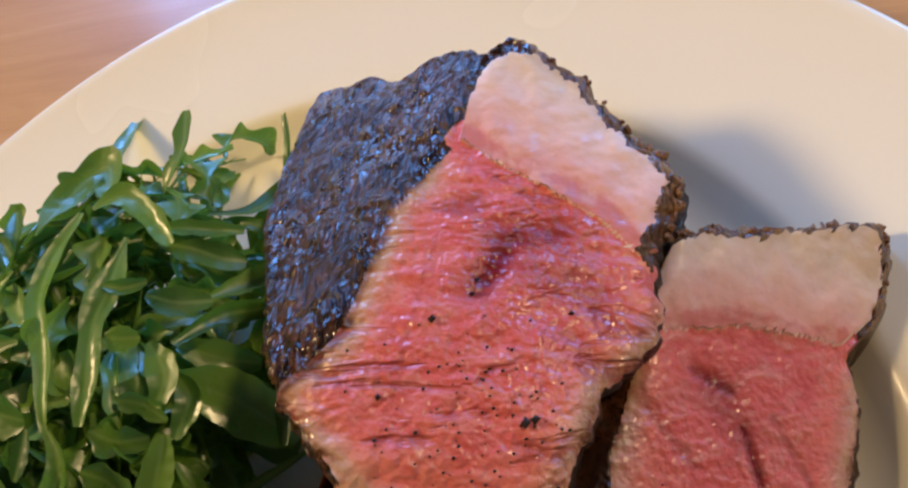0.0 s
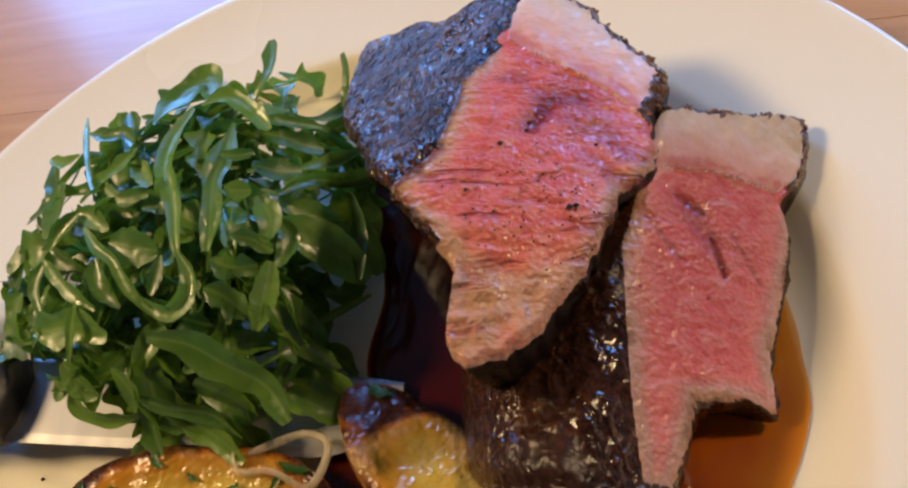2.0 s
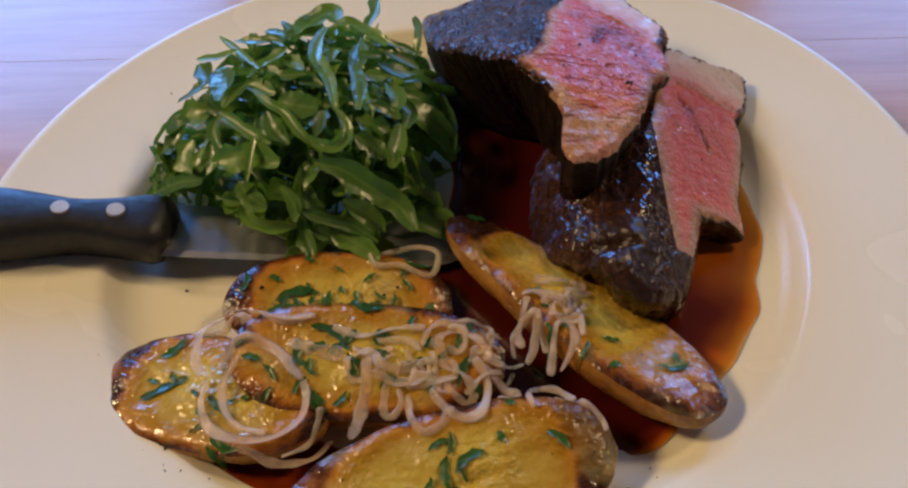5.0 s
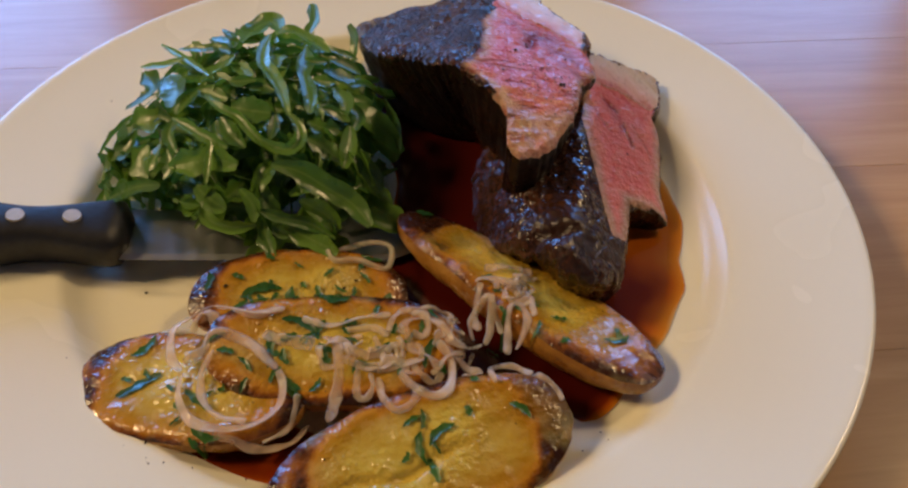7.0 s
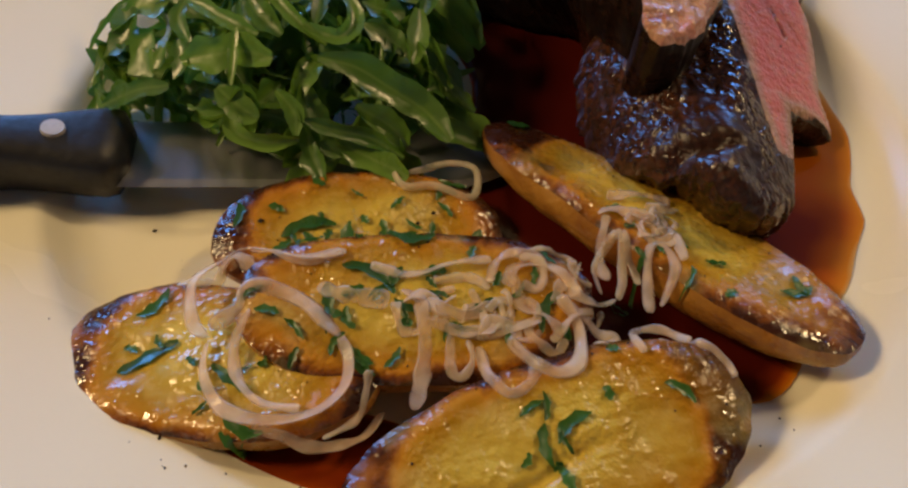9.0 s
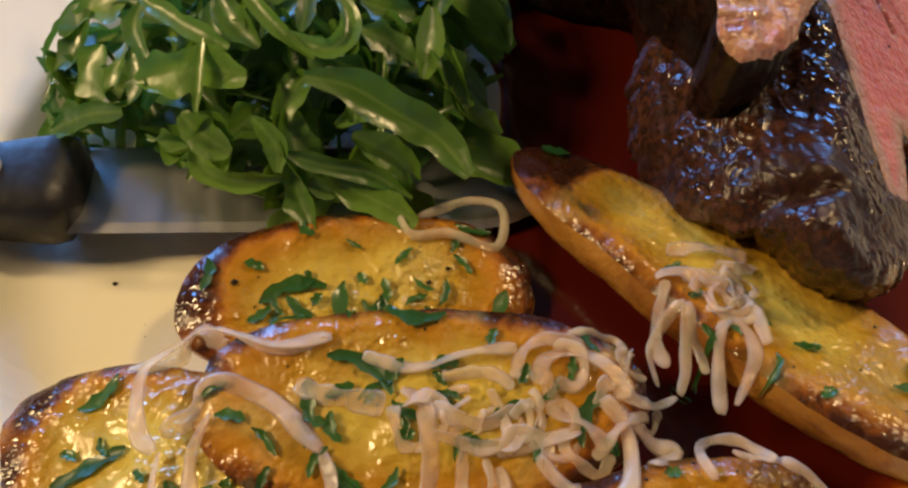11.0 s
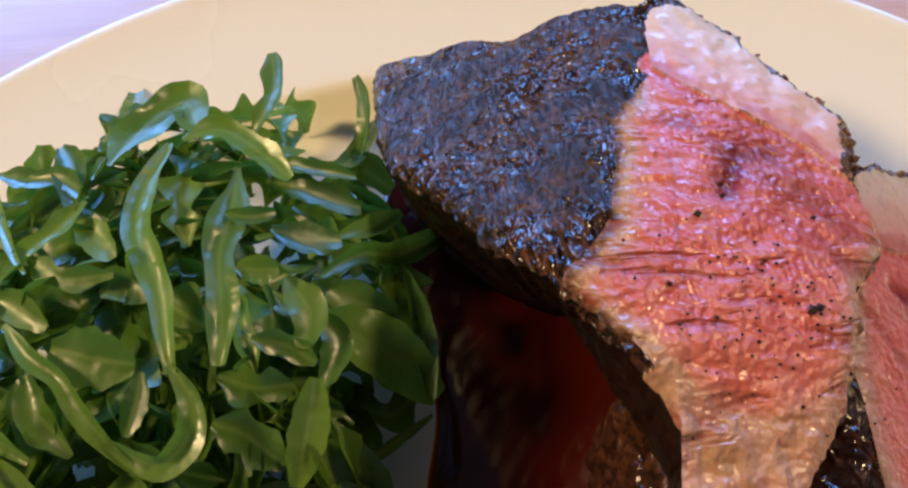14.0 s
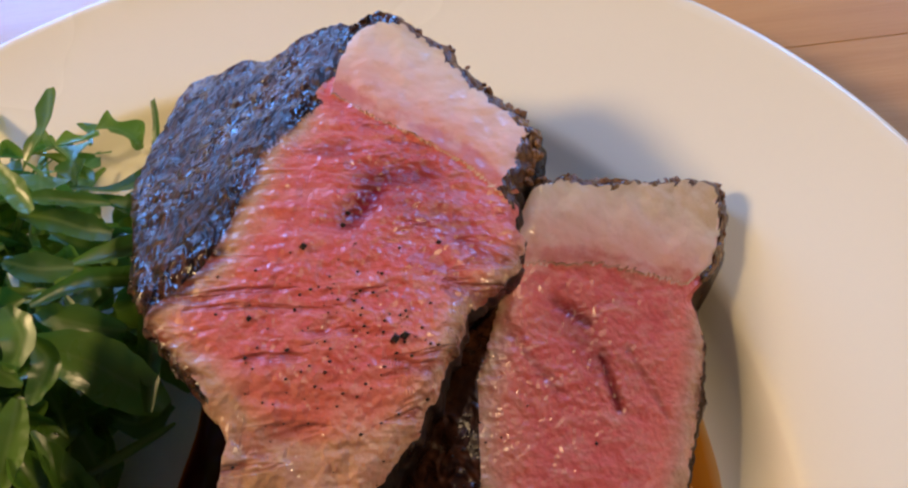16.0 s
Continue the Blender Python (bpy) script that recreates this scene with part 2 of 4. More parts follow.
FLESH, SKIN, SHALLOT, JUS = m_potato(), m_skin(), m_shallot(), m_sauce()
LEAF = m_leaf("rocket_leaf", (0.030, 0.105, 0.012), (0.175, 0.33, 0.040), (0.34, 0.48, 0.14))
HERB = m_leaf("parsley", (0.014, 0.075, 0.012), (0.05, 0.17, 0.03), (0.05, 0.17, 0.03))
STEEL = m_steel()
HANDLE = m_plain("black_handle", (0.022, 0.022, 0.024), 0.42, 0.4, 300, 0.4)
RIVET = m_plain("rivet_metal", (0.66, 0.60, 0.52), 0.45, 0.2, 300, 0.1, 0.35)
PEPPER = m_plain("black_pepper", (0.02, 0.014, 0.01), 0.6)
PLASTER = m_plain("plaster", (0.40, 0.33, 0.26), 0.8, 0.12, 6, 0.2)
CEIL = m_plain("ceiling_boards", (0.22, 0.16, 0.11), 0.85, 0.08, 5, 0.1)
FLOORM = m_plain("dark_floor", (0.16, 0.11, 0.08), 0.5, 0.3, 4, 0.2)
FRAME = m_plain("window_paint", (0.7, 0.68, 0.63), 0.5, 0.1, 20, 0.1)


# ---- building helpers ----
def mesh_ob(name, verts, faces, mat, parent=None, label="", smooth=True, attrs=None):
    me = bpy.data.meshes.new(name)
    me.from_pydata([tuple(v) for v in verts], [], [tuple(f) for f in faces])
    me.materials.append(mat)
    if smooth:
        me.polygons.foreach_set("use_smooth", [True] * len(me.polygons))
    for k, vals in (attrs or {}).items():
        me.attributes.new(k, "FLOAT", "POINT").data.foreach_set("value", np.asarray(vals, dtype=np.float32))
    me.update()
    ob = new(name, me)
    if parent:
        ob.parent = parent
    if label:
        ob["label"] = label
    return ob


def part(name, bm, mat, parent, label=""):
    me = bpy.data.meshes.new(name)
    bm.to_mesh(me)
    bm.free()
    me.materials.append(mat)
    ob = new(name, me)
    ob.parent = parent
    if label:
        ob["label"] = label
    return ob


def box(bm, lo, hi, bevel=0.0):
    r = bmesh.ops.create_cube(bm, size=1)
    c = [(a + b) / 2 for a, b in zip(lo, hi)]
    s = [b - a for a, b in zip(lo, hi)]
    bmesh.ops.transform(bm, matrix=Matrix.Translation(c) @ Matrix.Diagonal((*s, 1)), verts=r["verts"])
    if bevel:
        es = list({e for v in r["verts"] for e in v.link_edges})
        bmesh.ops.bevel(bm, geom=es, offset=bevel, segments=2, affect="EDGES")


def spline(pts, n, closed=False):
    """n points spread evenly along a Catmull-Rom curve through pts."""
    p = np.array(pts, float)
    m = len(p)
    out = []
    for i in range(m if closed else m - 1):
        if closed:
            a, b, c, d = p[i - 1], p[i], p[(i + 1) % m], p[(i + 2) % m]
        else:
            b, c = p[i], p[i + 1]
            a = p[i - 1] if i else 2 * b - c
            d = p[i + 2] if i + 2 < m else 2 * c - b
        for k in range(16):
            t = k / 16
            out.append(0.5 * (2 * b + (c - a) * t + (2 * a - 5 * b + 4 * c - d) * t * t + (3 * b - a - 3 * c + d) * t ** 3))
    out.append(p[0] if closed else p[-1])
    out = np.array(out)
    s = np.concatenate([[0], np.cumsum(np.linalg.norm(np.diff(out, axis=0), axis=1))])
    q = np.linspace(0, s[-1], n, endpoint=not closed)
    return np.stack([np.interp(q, s, out[:, k]) for k in range(p.shape[1])], 1)


def signed(poly, x, y):
    """Distance of (x, y) to a polygon's border, plus inside."""
    p = np.array(poly, float)
    q = np.roll(p, -1, 0)
    best, inside = 1e9, False
    for (ax, ay), (bx, by) in zip(p, q):
        dx, dy = bx - ax, by - ay
        t = min(1, max(0, ((x - ax) * dx + (y - ay) * dy) / (dx * dx + dy * dy + 1e-12)))
        best = min(best, math.hypot(x - ax - t * dx, y - ay - t * dy))
        if (ay > y) != (by > y) and x < (bx - ax) * (y - ay) / (by - ay) + ax:
            inside = not inside
    return best if inside else -best


def wob(x, y, z, f, seed=0):
    return noise.noise(Vector((x * f + seed * 7.3, y * f - seed * 3.1, z * f + seed)))


def smin(a, b, k):
    h = max(0, min(1, 0.5 + 0.5 * (b - a) / k))
    return b * (1 - h) + a * h - k * h * (1 - h)


SOLID_V, SOLID_F = [], []


def solid(verts, faces):
    """Remember a surface on which small things may rest."""
    k = len(SOLID_V)
    SOLID_V.extend(verts)
    SOLID_F.extend(tuple(i + k for i in f) for f in faces)


# ---- room ----
def room():
    x0, x1, y0, y1, z0, z1 = -2.6, 2.6, -2.6, 2.2, -0.75, 1.95
    wall = 0.15

    def plain(name, lo, hi, mat, label):
        bm = bmesh.new()
        box(bm, lo, hi)
        me = bpy.data.meshes.new(name)
        bm.to_mesh(me), bm.free()
        me.materials.append(mat)
        return tagged(new(name, me), label, name.split("_")[0], kind="structure")

    plain("floor", (x0, y0, z0 - 0.1), (x1, y1, z0), FLOORM, "dark brown floor under the wooden table")
    plain("ceiling", (x0, y0, z1), (x1, y1, z1 + 0.1), CEIL, "plain dark boarded ceiling above the table")
    plain("wall_south", (x0 - wall, y0 - wall, z0), (x1 + wall, y0, z1), PLASTER, "plain warm plaster wall of the room")
    plain("wall_west", (x0 - wall, y0, z0), (x0, y1, z1), PLASTER, "plain warm plaster wall of the room")
    plain("wall_east", (x1, y0, z0), (x1 + wall, y1, z1), PLASTER, "plain warm plaster wall of the room")
    bm = bmesh.new()
    wins = [(-1.48, -0.46, 1.54), (1.18, 2.06, 1.70)]
    s = 0.3
    xs = [x0 - wall, wins[0][0], wins[0][1], wins[1][0], wins[1][1], x1 + wall]
    for a, b in ((xs[0], xs[1]), (xs[2], xs[3]), (xs[4], xs[5])):
        box(bm, (a, y1, z0), (b, y1 + wall, z1))
    for a, b, h in wins:
        box(bm, (a, y1, z0), (b, y1 + wall, s))
        box(bm, (a, y1, h), (b, y1 + wall, z1))
    me = bpy.data.meshes.new("wall_north")
    bm.to_mesh(me), bm.free()
    me.materials.append(PLASTER)
    tagged(new("wall_north", me), "plaster wall with two tall window openings", "wall", kind="structure")
    for i, (a, b, h) in enumerate(wins):
        win = tagged(new("window_%d" % (i + 1)), "painted window frame that lets in blue daylight", "window", kind="structure")
        bm = bmesh.new()
        for lo, hi in (((a, y1 + 0.03, s), (a + 0.05, y1 + 0.09, h)), ((b - 0.05, y1 + 0.03, s), (b, y1 + 0.09, h)), ((a + 0.05, y1 + 0.03, s), (b - 0.05, y1 + 0.09, s + 0.05)), ((a + 0.05, y1 + 0.03, h - 0.05), (b - 0.05, y1 + 0.09, h))):
            box(bm, lo, hi)
        part("window_frame", bm, FRAME, win)


room()


def table():
    t = tagged(new("table"), "honey-coloured oiled wooden table top of wide boards", "table")
    t.rotation_euler = (0, 0, radians(-8))
    w = 0.0865
    for i in range(-9, 10):
        bm = bmesh.new()
        y = i * w + 0.0718
        box(bm, (-0.85, y - w / 2 + 0.00003, -0.032), (0.85, y + w / 2 - 0.00003, 0.0), 0.00015)
        part("board", bm, WOOD, t)
    for x in (-0.75, 0.75):
        for y in (-0.6, 0.7):
            bm = bmesh.new()
            box(bm, (x - 0.04, y - 0.04, -0.75), (x + 0.04, y + 0.04, -0.033), 0.003)
            part("leg", bm, WOOD, t)


table()


def plate():
    prof = [(0, 7.0), (30, 7.0), (60, 7.0), (86, 7.1), (96, 7.5), (101, 8.8), (105, 11.6), (107.8, 14.1), (109.4, 15.15), (110.8, 15.5), (113, 15.85), (120, 16.9), (132, 18.7), (142, 20.5), (146.5, 21.6), (148.6, 22.1), (149.7, 21.9), (150, 21.2), (149.3, 20.4), (144, 18.6), (128, 14.8), (112, 12.0), (104, 7.2), (98, 4.2), (90, 3.2), (84, 2.8), (82, 0.4), (80.5, 0), (77, 0), (75.6, 0.5), (74, 3.0), (40, 3.4), (0, 3.4)]
    n, vs, fs = 200, [], []
    for r, z in prof:
        for k in range(n):
            a = 2 * math.pi * k / n
            vs.append(((r * (1.007 if r > 115 else 1) * math.cos(a) + 1.4) / 1000, r * (1.007 if r > 115 else 1) * math.sin(a) / 1000, (z + 0.12 * math.sin(2 * a + 1) * (r / 150) ** 2) / 1000))
    for i in range(len(prof) - 1):
        for k in range(n):
            fs.append((i * n + k, (i + 1) * n + k, (i + 1) * n + (k + 1) % n, i * n + (k + 1) % n))
    ob = mesh_ob("dinner_plate", vs, [f[::-1] for f in fs], PLATE)
    tagged(ob, "round cream glazed dinner plate with a wide rim", "plate")
    solid(vs, fs)


plate()


# ---- jus ----
def sauce(name, label, outline, depth_at):
    o = spline(outline, 160, True)
    c = o.mean(0)
    K, vs, ds = 40, [], []
    for j in range(K + 1):
        f = 1 - (1 - j / K) ** 1.6
        for k, (x, y) in enumerate(o):
            jag = 1 + 0.006 * wob(x, y, 0, 0.12)
            px, py = c[0] + (x * jag - c[0]) * f, c[1] + (y * jag - c[1]) * f
            e = (1 - f) * math.hypot(x - c[0], y - c[1])
            r = math.hypot(px, py)
            base = 7.1 + max(0, r - 92) ** 1.5 * 0.09
            vs.append((px / 1000, py / 1000, (base + 0.7 * (1 - math.exp(-e / 2.0)) - 0.15) / 1000))
            ds.append(depth_at(px, py) * (1 - math.exp(-e / (5 if px > 40 else 1.2))))
    n = len(o)
    fs = [(j * n + k, j * n + (k + 1) % n, (j + 1) * n + (k + 1) % n, (j + 1) * n + k) for j in range(K) for k in range(n)]
    ob = mesh_ob(name, vs, [f[::-1] for f in fs], JUS, attrs={"depth": ds})
    return tagged(ob, label, "sauce")


sauce("jus_pool", "dark glossy meat jus pooled on the plate under the steak",
      [(4.5, 27), (2, 48), (-1.5, 74), (6, 88), (24, 84), (45, 74), (72, 57), (92, 34), (98.5, 10), (98, -14), (95, -24), (89.6, -35), (86.5, -46), (79, -56), (71.5, -65), (58, -76), (44, -87), (33, -86), (18, -79), (2, -73), (-12, -60), (-16, -42), (-14, -24), (-5, -13), (1, -6), (0.5, 9)],
      lambda x, y: 1.1 if x < 45 else max(0.36, 1.15 - (x - 45) / 38) + 0.3 * math.exp(-((x - 76) ** 2 + (y + 46) ** 2) / 8 ** 2))

sauce("oil_puddle", "thin amber cooking juices seeping from under the potatoes",
      [(-95, -55), (-94, -62), (-90, -67.5), (-82, -73.5), (-72, -81), (-58, -88), (-44, -91.5), (-30, -98), (-20, -90), (-40, -72), (-70, -60), (-88, -50)],
      lambda x, y: 0.22 if x < -84 else 0.62)


# ---- steak ----
def steak(label, outline, centre, ztop, region, pink, fatpoly, blood_and_slits, foot, inset, crust, side, meat, seed, lump=1.0, fat_depth=19.0):
    """A thick slice: a domed cut face, a strip of fat and a crust that wraps round the rest."""
    n, K, S = 460, 70, 18
    o = spline(outline, n, True)
    for k in range(n):
        d = o[k] - np.array(centre)
        r = region(*(o[k] - d / np.linalg.norm(d) * 3))
        g = 1.5 if r == "fat" else 1.0
        o[k] += d / np.linalg.norm(d) * g * (0.8 * wob(*o[k], 0, 0.4, seed) + 0.6 * wob(*o[k], 3, 0.95, seed) + (0.7 * max(0, wob(*o[k], 9, 0.3, seed)) if r == "fat" else 0))
    vs, kind, edge, spots = [], [], [], []
    for j in range(K + 1):
        f = j / K
        for x, y in o:
            px, py = centre[0] + (x - centre[0]) * f, centre[1] + (y - centre[1]) * f
            e = (1 - f) * math.hypot(x - centre[0], y - centre[1])
            reg = region(px, py)
            if reg in ("fat", "crust") and e < 2.7 + 1.5 * wob(px, py, 0, 0.4, seed) and (reg == "fat" or signed(fatpoly, px, py) > -3):
                reg = "rind"
            elif reg == "face" and e < 0.45:
                reg = "crust"
            z = ztop(px, py) - (2.0 if reg != "face" else 1.0) * max(0, 1 - e / 2.6) ** 2
            if reg == "crust":
                z += 0.6 * wob(px, py, 2, 0.13, seed) + lump * (0.4 * wob(px, py, 0, 0.28, seed) + 0.4 * wob(px * 0.8 + py * 0.5, py * 0.8 - px * 0.5, 1, 0.42, seed) + 0.22 * wob(px, py, 6, 0.85, seed))
            elif reg in ("fat", "rind"):
                z += 0.5 * wob(px, py, 0, 0.2, seed) + 0.15 * wob(px, py, 0, 0.6, seed) + 0.5
            else:
                z += lump * 0.4 * wob(px * 0.25, py, 0, 0.55, seed) + lump * 0.2 * wob(px * 0.3, py, 5, 1.6, seed)
                if signed(pink, px, py) < -1.0:
                    z += 0.9 * wob(px, py, 4, 0.32, seed) + 0.4 * wob(px, py, 8, 0.9, seed)
            b = 0
            for ax, ay, bx, by, br, bw in blood_and_slits:
                q = ((px - ax) * (bx - ax) + (py - ay) * (by - ay)) / ((bx - ax) ** 2 + (by - ay) ** 2)
                q = max(0, min(1, q))
                d2 = (px - ax - q * (bx - ax)) ** 2 + (py - ay - q * (by - ay)) ** 2
                b = max(b, bw * math.exp(-d2 / br ** 2))
            z -= 1.1 * b
            vs.append((px, py, z))
            kind.append(reg)
            if reg in ("fat", "rind"):
                edge.append(min(1, max(0, -signed(pink, px, py)) / fat_depth))
            else:
                sd = signed(pink, px, py)
                sd += 12 * math.exp(-max(0, -signed(fatpoly, px, py)) / 2.5)
                edge.append(min(1, max(0 if sd > -1.0 and py > 4 else 0.17, sd / 8.0)))
            spots.append(b)
    for j in range(1, S + 1):
        f = j / S
        for k, (x, y) in enumerate(o):
            z0 = vs[K * n + k][2]
            z1 = foot(x, y)
            bulge = 1.2 * math.sin(math.pi * f)
            dx, dy = centre[0] - x, centre[1] - y
            l = math.hypot(dx, dy)
            w = inset(x, y) * f ** 1.1 - bulge
            px, py, pz = x + dx / l * w, y + dy / l * w, z0 + (z1 - z0) * f
            a = 0.9 * wob(px, py, pz, 0.3, seed) + 0.5 * wob(px, py, pz, 0.9, seed)
            vs.append((px - dx / l * a, py - dy / l * a, pz))
            kind.append("side"), edge.append(0), spots.append(0)
    fs = [(j * n + k, (j + 1) * n + k, (j + 1) * n + (k + 1) % n, j * n + (k + 1) % n) for j in range(K + S) for k in range(n)]
    fs.append(tuple((K + S) * n + k for k in range(n))[::-1])
    mm = [(x / 1000, y / 1000, z / 1000) for x, y, z in vs]
    solid(mm, fs[: (K + 3) * n])
    thing = tagged(new("steak_slice"), label, "steak", "slices of steak")
    rc = random.Random(seed)
    cv, cf = [], []
    for k in range(n):
        x, y = o[k]
        d = np.array([x - centre[0], y - centre[1]])
        d /= np.linalg.norm(d)
        if region(x - 3.2 * d[0], y - 3.2 * d[1]) != "fat" or rc.random() < 0.3:
            continue
        r = rc.uniform(0.35, 0.95) * (1.6 if rc.random() < 0.1 else 1.0)
        st = Vector((rc.uniform(0.6, 1.7), rc.uniform(0.6, 1.7), rc.uniform(0.6, 1.5)))
        q = Vector(vs[K * n + k]) + Vector((d[0] * rc.uniform(-1.0, 0.25), d[1] * rc.uniform(-1.0, 0.25), rc.uniform(-1.2, 0.7)))
        bm = bmesh.new()
        bmesh.ops.create_icosphere(bm, subdivisions=1, radius=1)
        base = len(cv)
        for v in bm.verts:
            w = v.co * st * r * rc.uniform(0.55, 1.3)
            cv.append(tuple((q + w) / 1000))
        cf.extend(tuple(base + v.index for v in f.verts) for f in bm.faces)
        bm.free()
    crumbs = mesh_ob("crumb_edging", cv, cf, CRUMB, thing, "ragged brown crumbs along the fat")
    crumbs["kind"] = "stuff"
    for reg, name, mat, lab in (("face", "cut_face", meat, "pink rare cut face with browned rim"), ("fat", "fat_cap", FAT, "thick rendered cream fat"), ("rind", "rind", RIND, "browned rough rind along the fat"), ("crust", "crust", crust, "dark brown seared crust"), ("side", "side", side, "dark browned side")):
        sub = [f for i, f in enumerate(fs) if (kind[f[0]] if i < K * n else "side") == reg]
        used = sorted({i for f in sub for i in f})
        if not used:
            continue
        to = {i: k for k, i in enumerate(used)}
        mesh_ob(name, [mm[i] for i in used], [tuple(to[i] for i in f) for f in sub], mat, thing, lab, attrs={"edge": [edge[i] for i in used], "blood_and_slits": [spots[i] for i in used]})


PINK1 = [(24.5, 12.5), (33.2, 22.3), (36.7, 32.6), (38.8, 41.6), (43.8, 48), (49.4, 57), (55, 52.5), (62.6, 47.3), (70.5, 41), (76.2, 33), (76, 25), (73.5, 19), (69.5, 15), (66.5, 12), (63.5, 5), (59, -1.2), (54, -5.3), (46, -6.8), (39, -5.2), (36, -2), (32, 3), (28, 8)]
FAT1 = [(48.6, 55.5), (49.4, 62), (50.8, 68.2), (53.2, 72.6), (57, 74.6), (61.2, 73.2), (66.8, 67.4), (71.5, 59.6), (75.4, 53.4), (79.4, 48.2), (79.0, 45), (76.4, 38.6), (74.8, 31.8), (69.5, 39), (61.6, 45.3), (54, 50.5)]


def top1(x, y):
    face = 51.2 - 0.344 * (x - 57) + 0.011 * (y - 30) + 3.0 * math.exp(-((x - 52) ** 2 + (y - 27) ** 2) / 24 ** 2)
    face -= 0.27 * max(0, 4 - y)
    sear = 64.4 + 0.367 * (x - 24) - 0.355 * (y - 12.5)
    return smin(face, sear, 2.5)


def region1(x, y):
    if signed(FAT1, x, y) > 0:
        return "fat"
    return "face" if signed(PINK1, x, y) > 0 or y < 1 or (signed(FAT1, x, y) > -2.5 and signed(PINK1, x, y) > -2.5) else "crust"


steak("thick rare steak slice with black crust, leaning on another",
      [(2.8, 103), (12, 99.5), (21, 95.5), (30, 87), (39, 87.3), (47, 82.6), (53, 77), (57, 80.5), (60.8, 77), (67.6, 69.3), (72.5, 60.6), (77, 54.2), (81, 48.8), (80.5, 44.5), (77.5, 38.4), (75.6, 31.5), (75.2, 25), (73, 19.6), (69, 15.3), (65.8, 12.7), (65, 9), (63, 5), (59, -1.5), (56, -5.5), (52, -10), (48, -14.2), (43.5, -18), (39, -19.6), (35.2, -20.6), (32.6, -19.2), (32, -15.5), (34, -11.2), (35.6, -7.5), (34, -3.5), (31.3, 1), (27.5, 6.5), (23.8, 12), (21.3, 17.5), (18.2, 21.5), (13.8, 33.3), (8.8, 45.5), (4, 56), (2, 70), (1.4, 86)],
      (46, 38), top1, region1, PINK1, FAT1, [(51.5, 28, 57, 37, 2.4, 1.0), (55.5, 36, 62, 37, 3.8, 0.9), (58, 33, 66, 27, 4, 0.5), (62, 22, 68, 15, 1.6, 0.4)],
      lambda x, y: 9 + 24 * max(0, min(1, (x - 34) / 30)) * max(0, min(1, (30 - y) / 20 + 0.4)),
      lambda x, y: 8 + 17 * max(0, min(1, (42 - x) / 20)) * max(0, min(1, (70 - y) / 30)), SEAR, DARK_CRUST, MEAT, 1)

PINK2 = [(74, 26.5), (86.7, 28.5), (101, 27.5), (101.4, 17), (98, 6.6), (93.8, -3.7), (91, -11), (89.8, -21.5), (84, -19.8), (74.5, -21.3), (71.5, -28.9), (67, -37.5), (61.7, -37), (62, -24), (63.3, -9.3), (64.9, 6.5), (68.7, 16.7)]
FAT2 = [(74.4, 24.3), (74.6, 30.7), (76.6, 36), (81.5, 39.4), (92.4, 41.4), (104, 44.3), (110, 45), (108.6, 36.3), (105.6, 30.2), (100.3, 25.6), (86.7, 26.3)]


def top2(x, y):
    face = 24.6 - 0.705 * (x - 90.5) + 0.35 * (y - 11.6)
    brown = 37.5 - 0.22 * (58 - x) + 4.5 * math.exp(-((x - 50) ** 2 + (y + 45) ** 2) / 11 ** 2)
    brown -= 5.5 * max(0, (42 - x) / 10) ** 2 + 7 * max(0, (-46 - y) / 9) ** 2
    g = abs((x - 36) * 0.196 + (y + 37) * 0.981)
    brown -= 3.5 * math.exp(-(g / 2.2) ** 2) * max(0, min(1, (66 - x) / 6))
    brown += 1.6 * noise.noise(Vector((x * 0.09, y * 0.09, 3))) + 0.6 * noise.noise(Vector((x * 0.3 - y * 0.1, y * 0.12 + x * 0.05, 7)))
    return smin(face, brown, 2.5)


def region2(x, y):
    if signed(FAT2, x, y) > 0:
        return "fat"
    return "face" if signed(PINK2, x, y) > 0.3 or (signed(FAT2, x, y) > -2 and signed(PINK2, x, y) > -2) else "crust"


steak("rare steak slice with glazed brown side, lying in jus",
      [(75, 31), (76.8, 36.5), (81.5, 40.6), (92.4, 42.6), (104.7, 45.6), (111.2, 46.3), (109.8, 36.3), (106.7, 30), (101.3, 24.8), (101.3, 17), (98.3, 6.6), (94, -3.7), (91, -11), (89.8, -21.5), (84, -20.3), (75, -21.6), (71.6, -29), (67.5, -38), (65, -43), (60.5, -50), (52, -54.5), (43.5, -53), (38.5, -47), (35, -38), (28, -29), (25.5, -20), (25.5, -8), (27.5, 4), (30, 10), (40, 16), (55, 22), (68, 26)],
      # the thin entries are slits, sunk a little and coloured dark
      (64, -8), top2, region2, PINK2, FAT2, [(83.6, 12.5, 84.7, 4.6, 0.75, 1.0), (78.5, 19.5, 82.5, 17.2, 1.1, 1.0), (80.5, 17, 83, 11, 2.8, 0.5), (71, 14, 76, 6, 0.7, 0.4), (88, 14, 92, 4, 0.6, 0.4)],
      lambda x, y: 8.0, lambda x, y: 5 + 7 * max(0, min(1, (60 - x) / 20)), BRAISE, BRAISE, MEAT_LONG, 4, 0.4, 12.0)


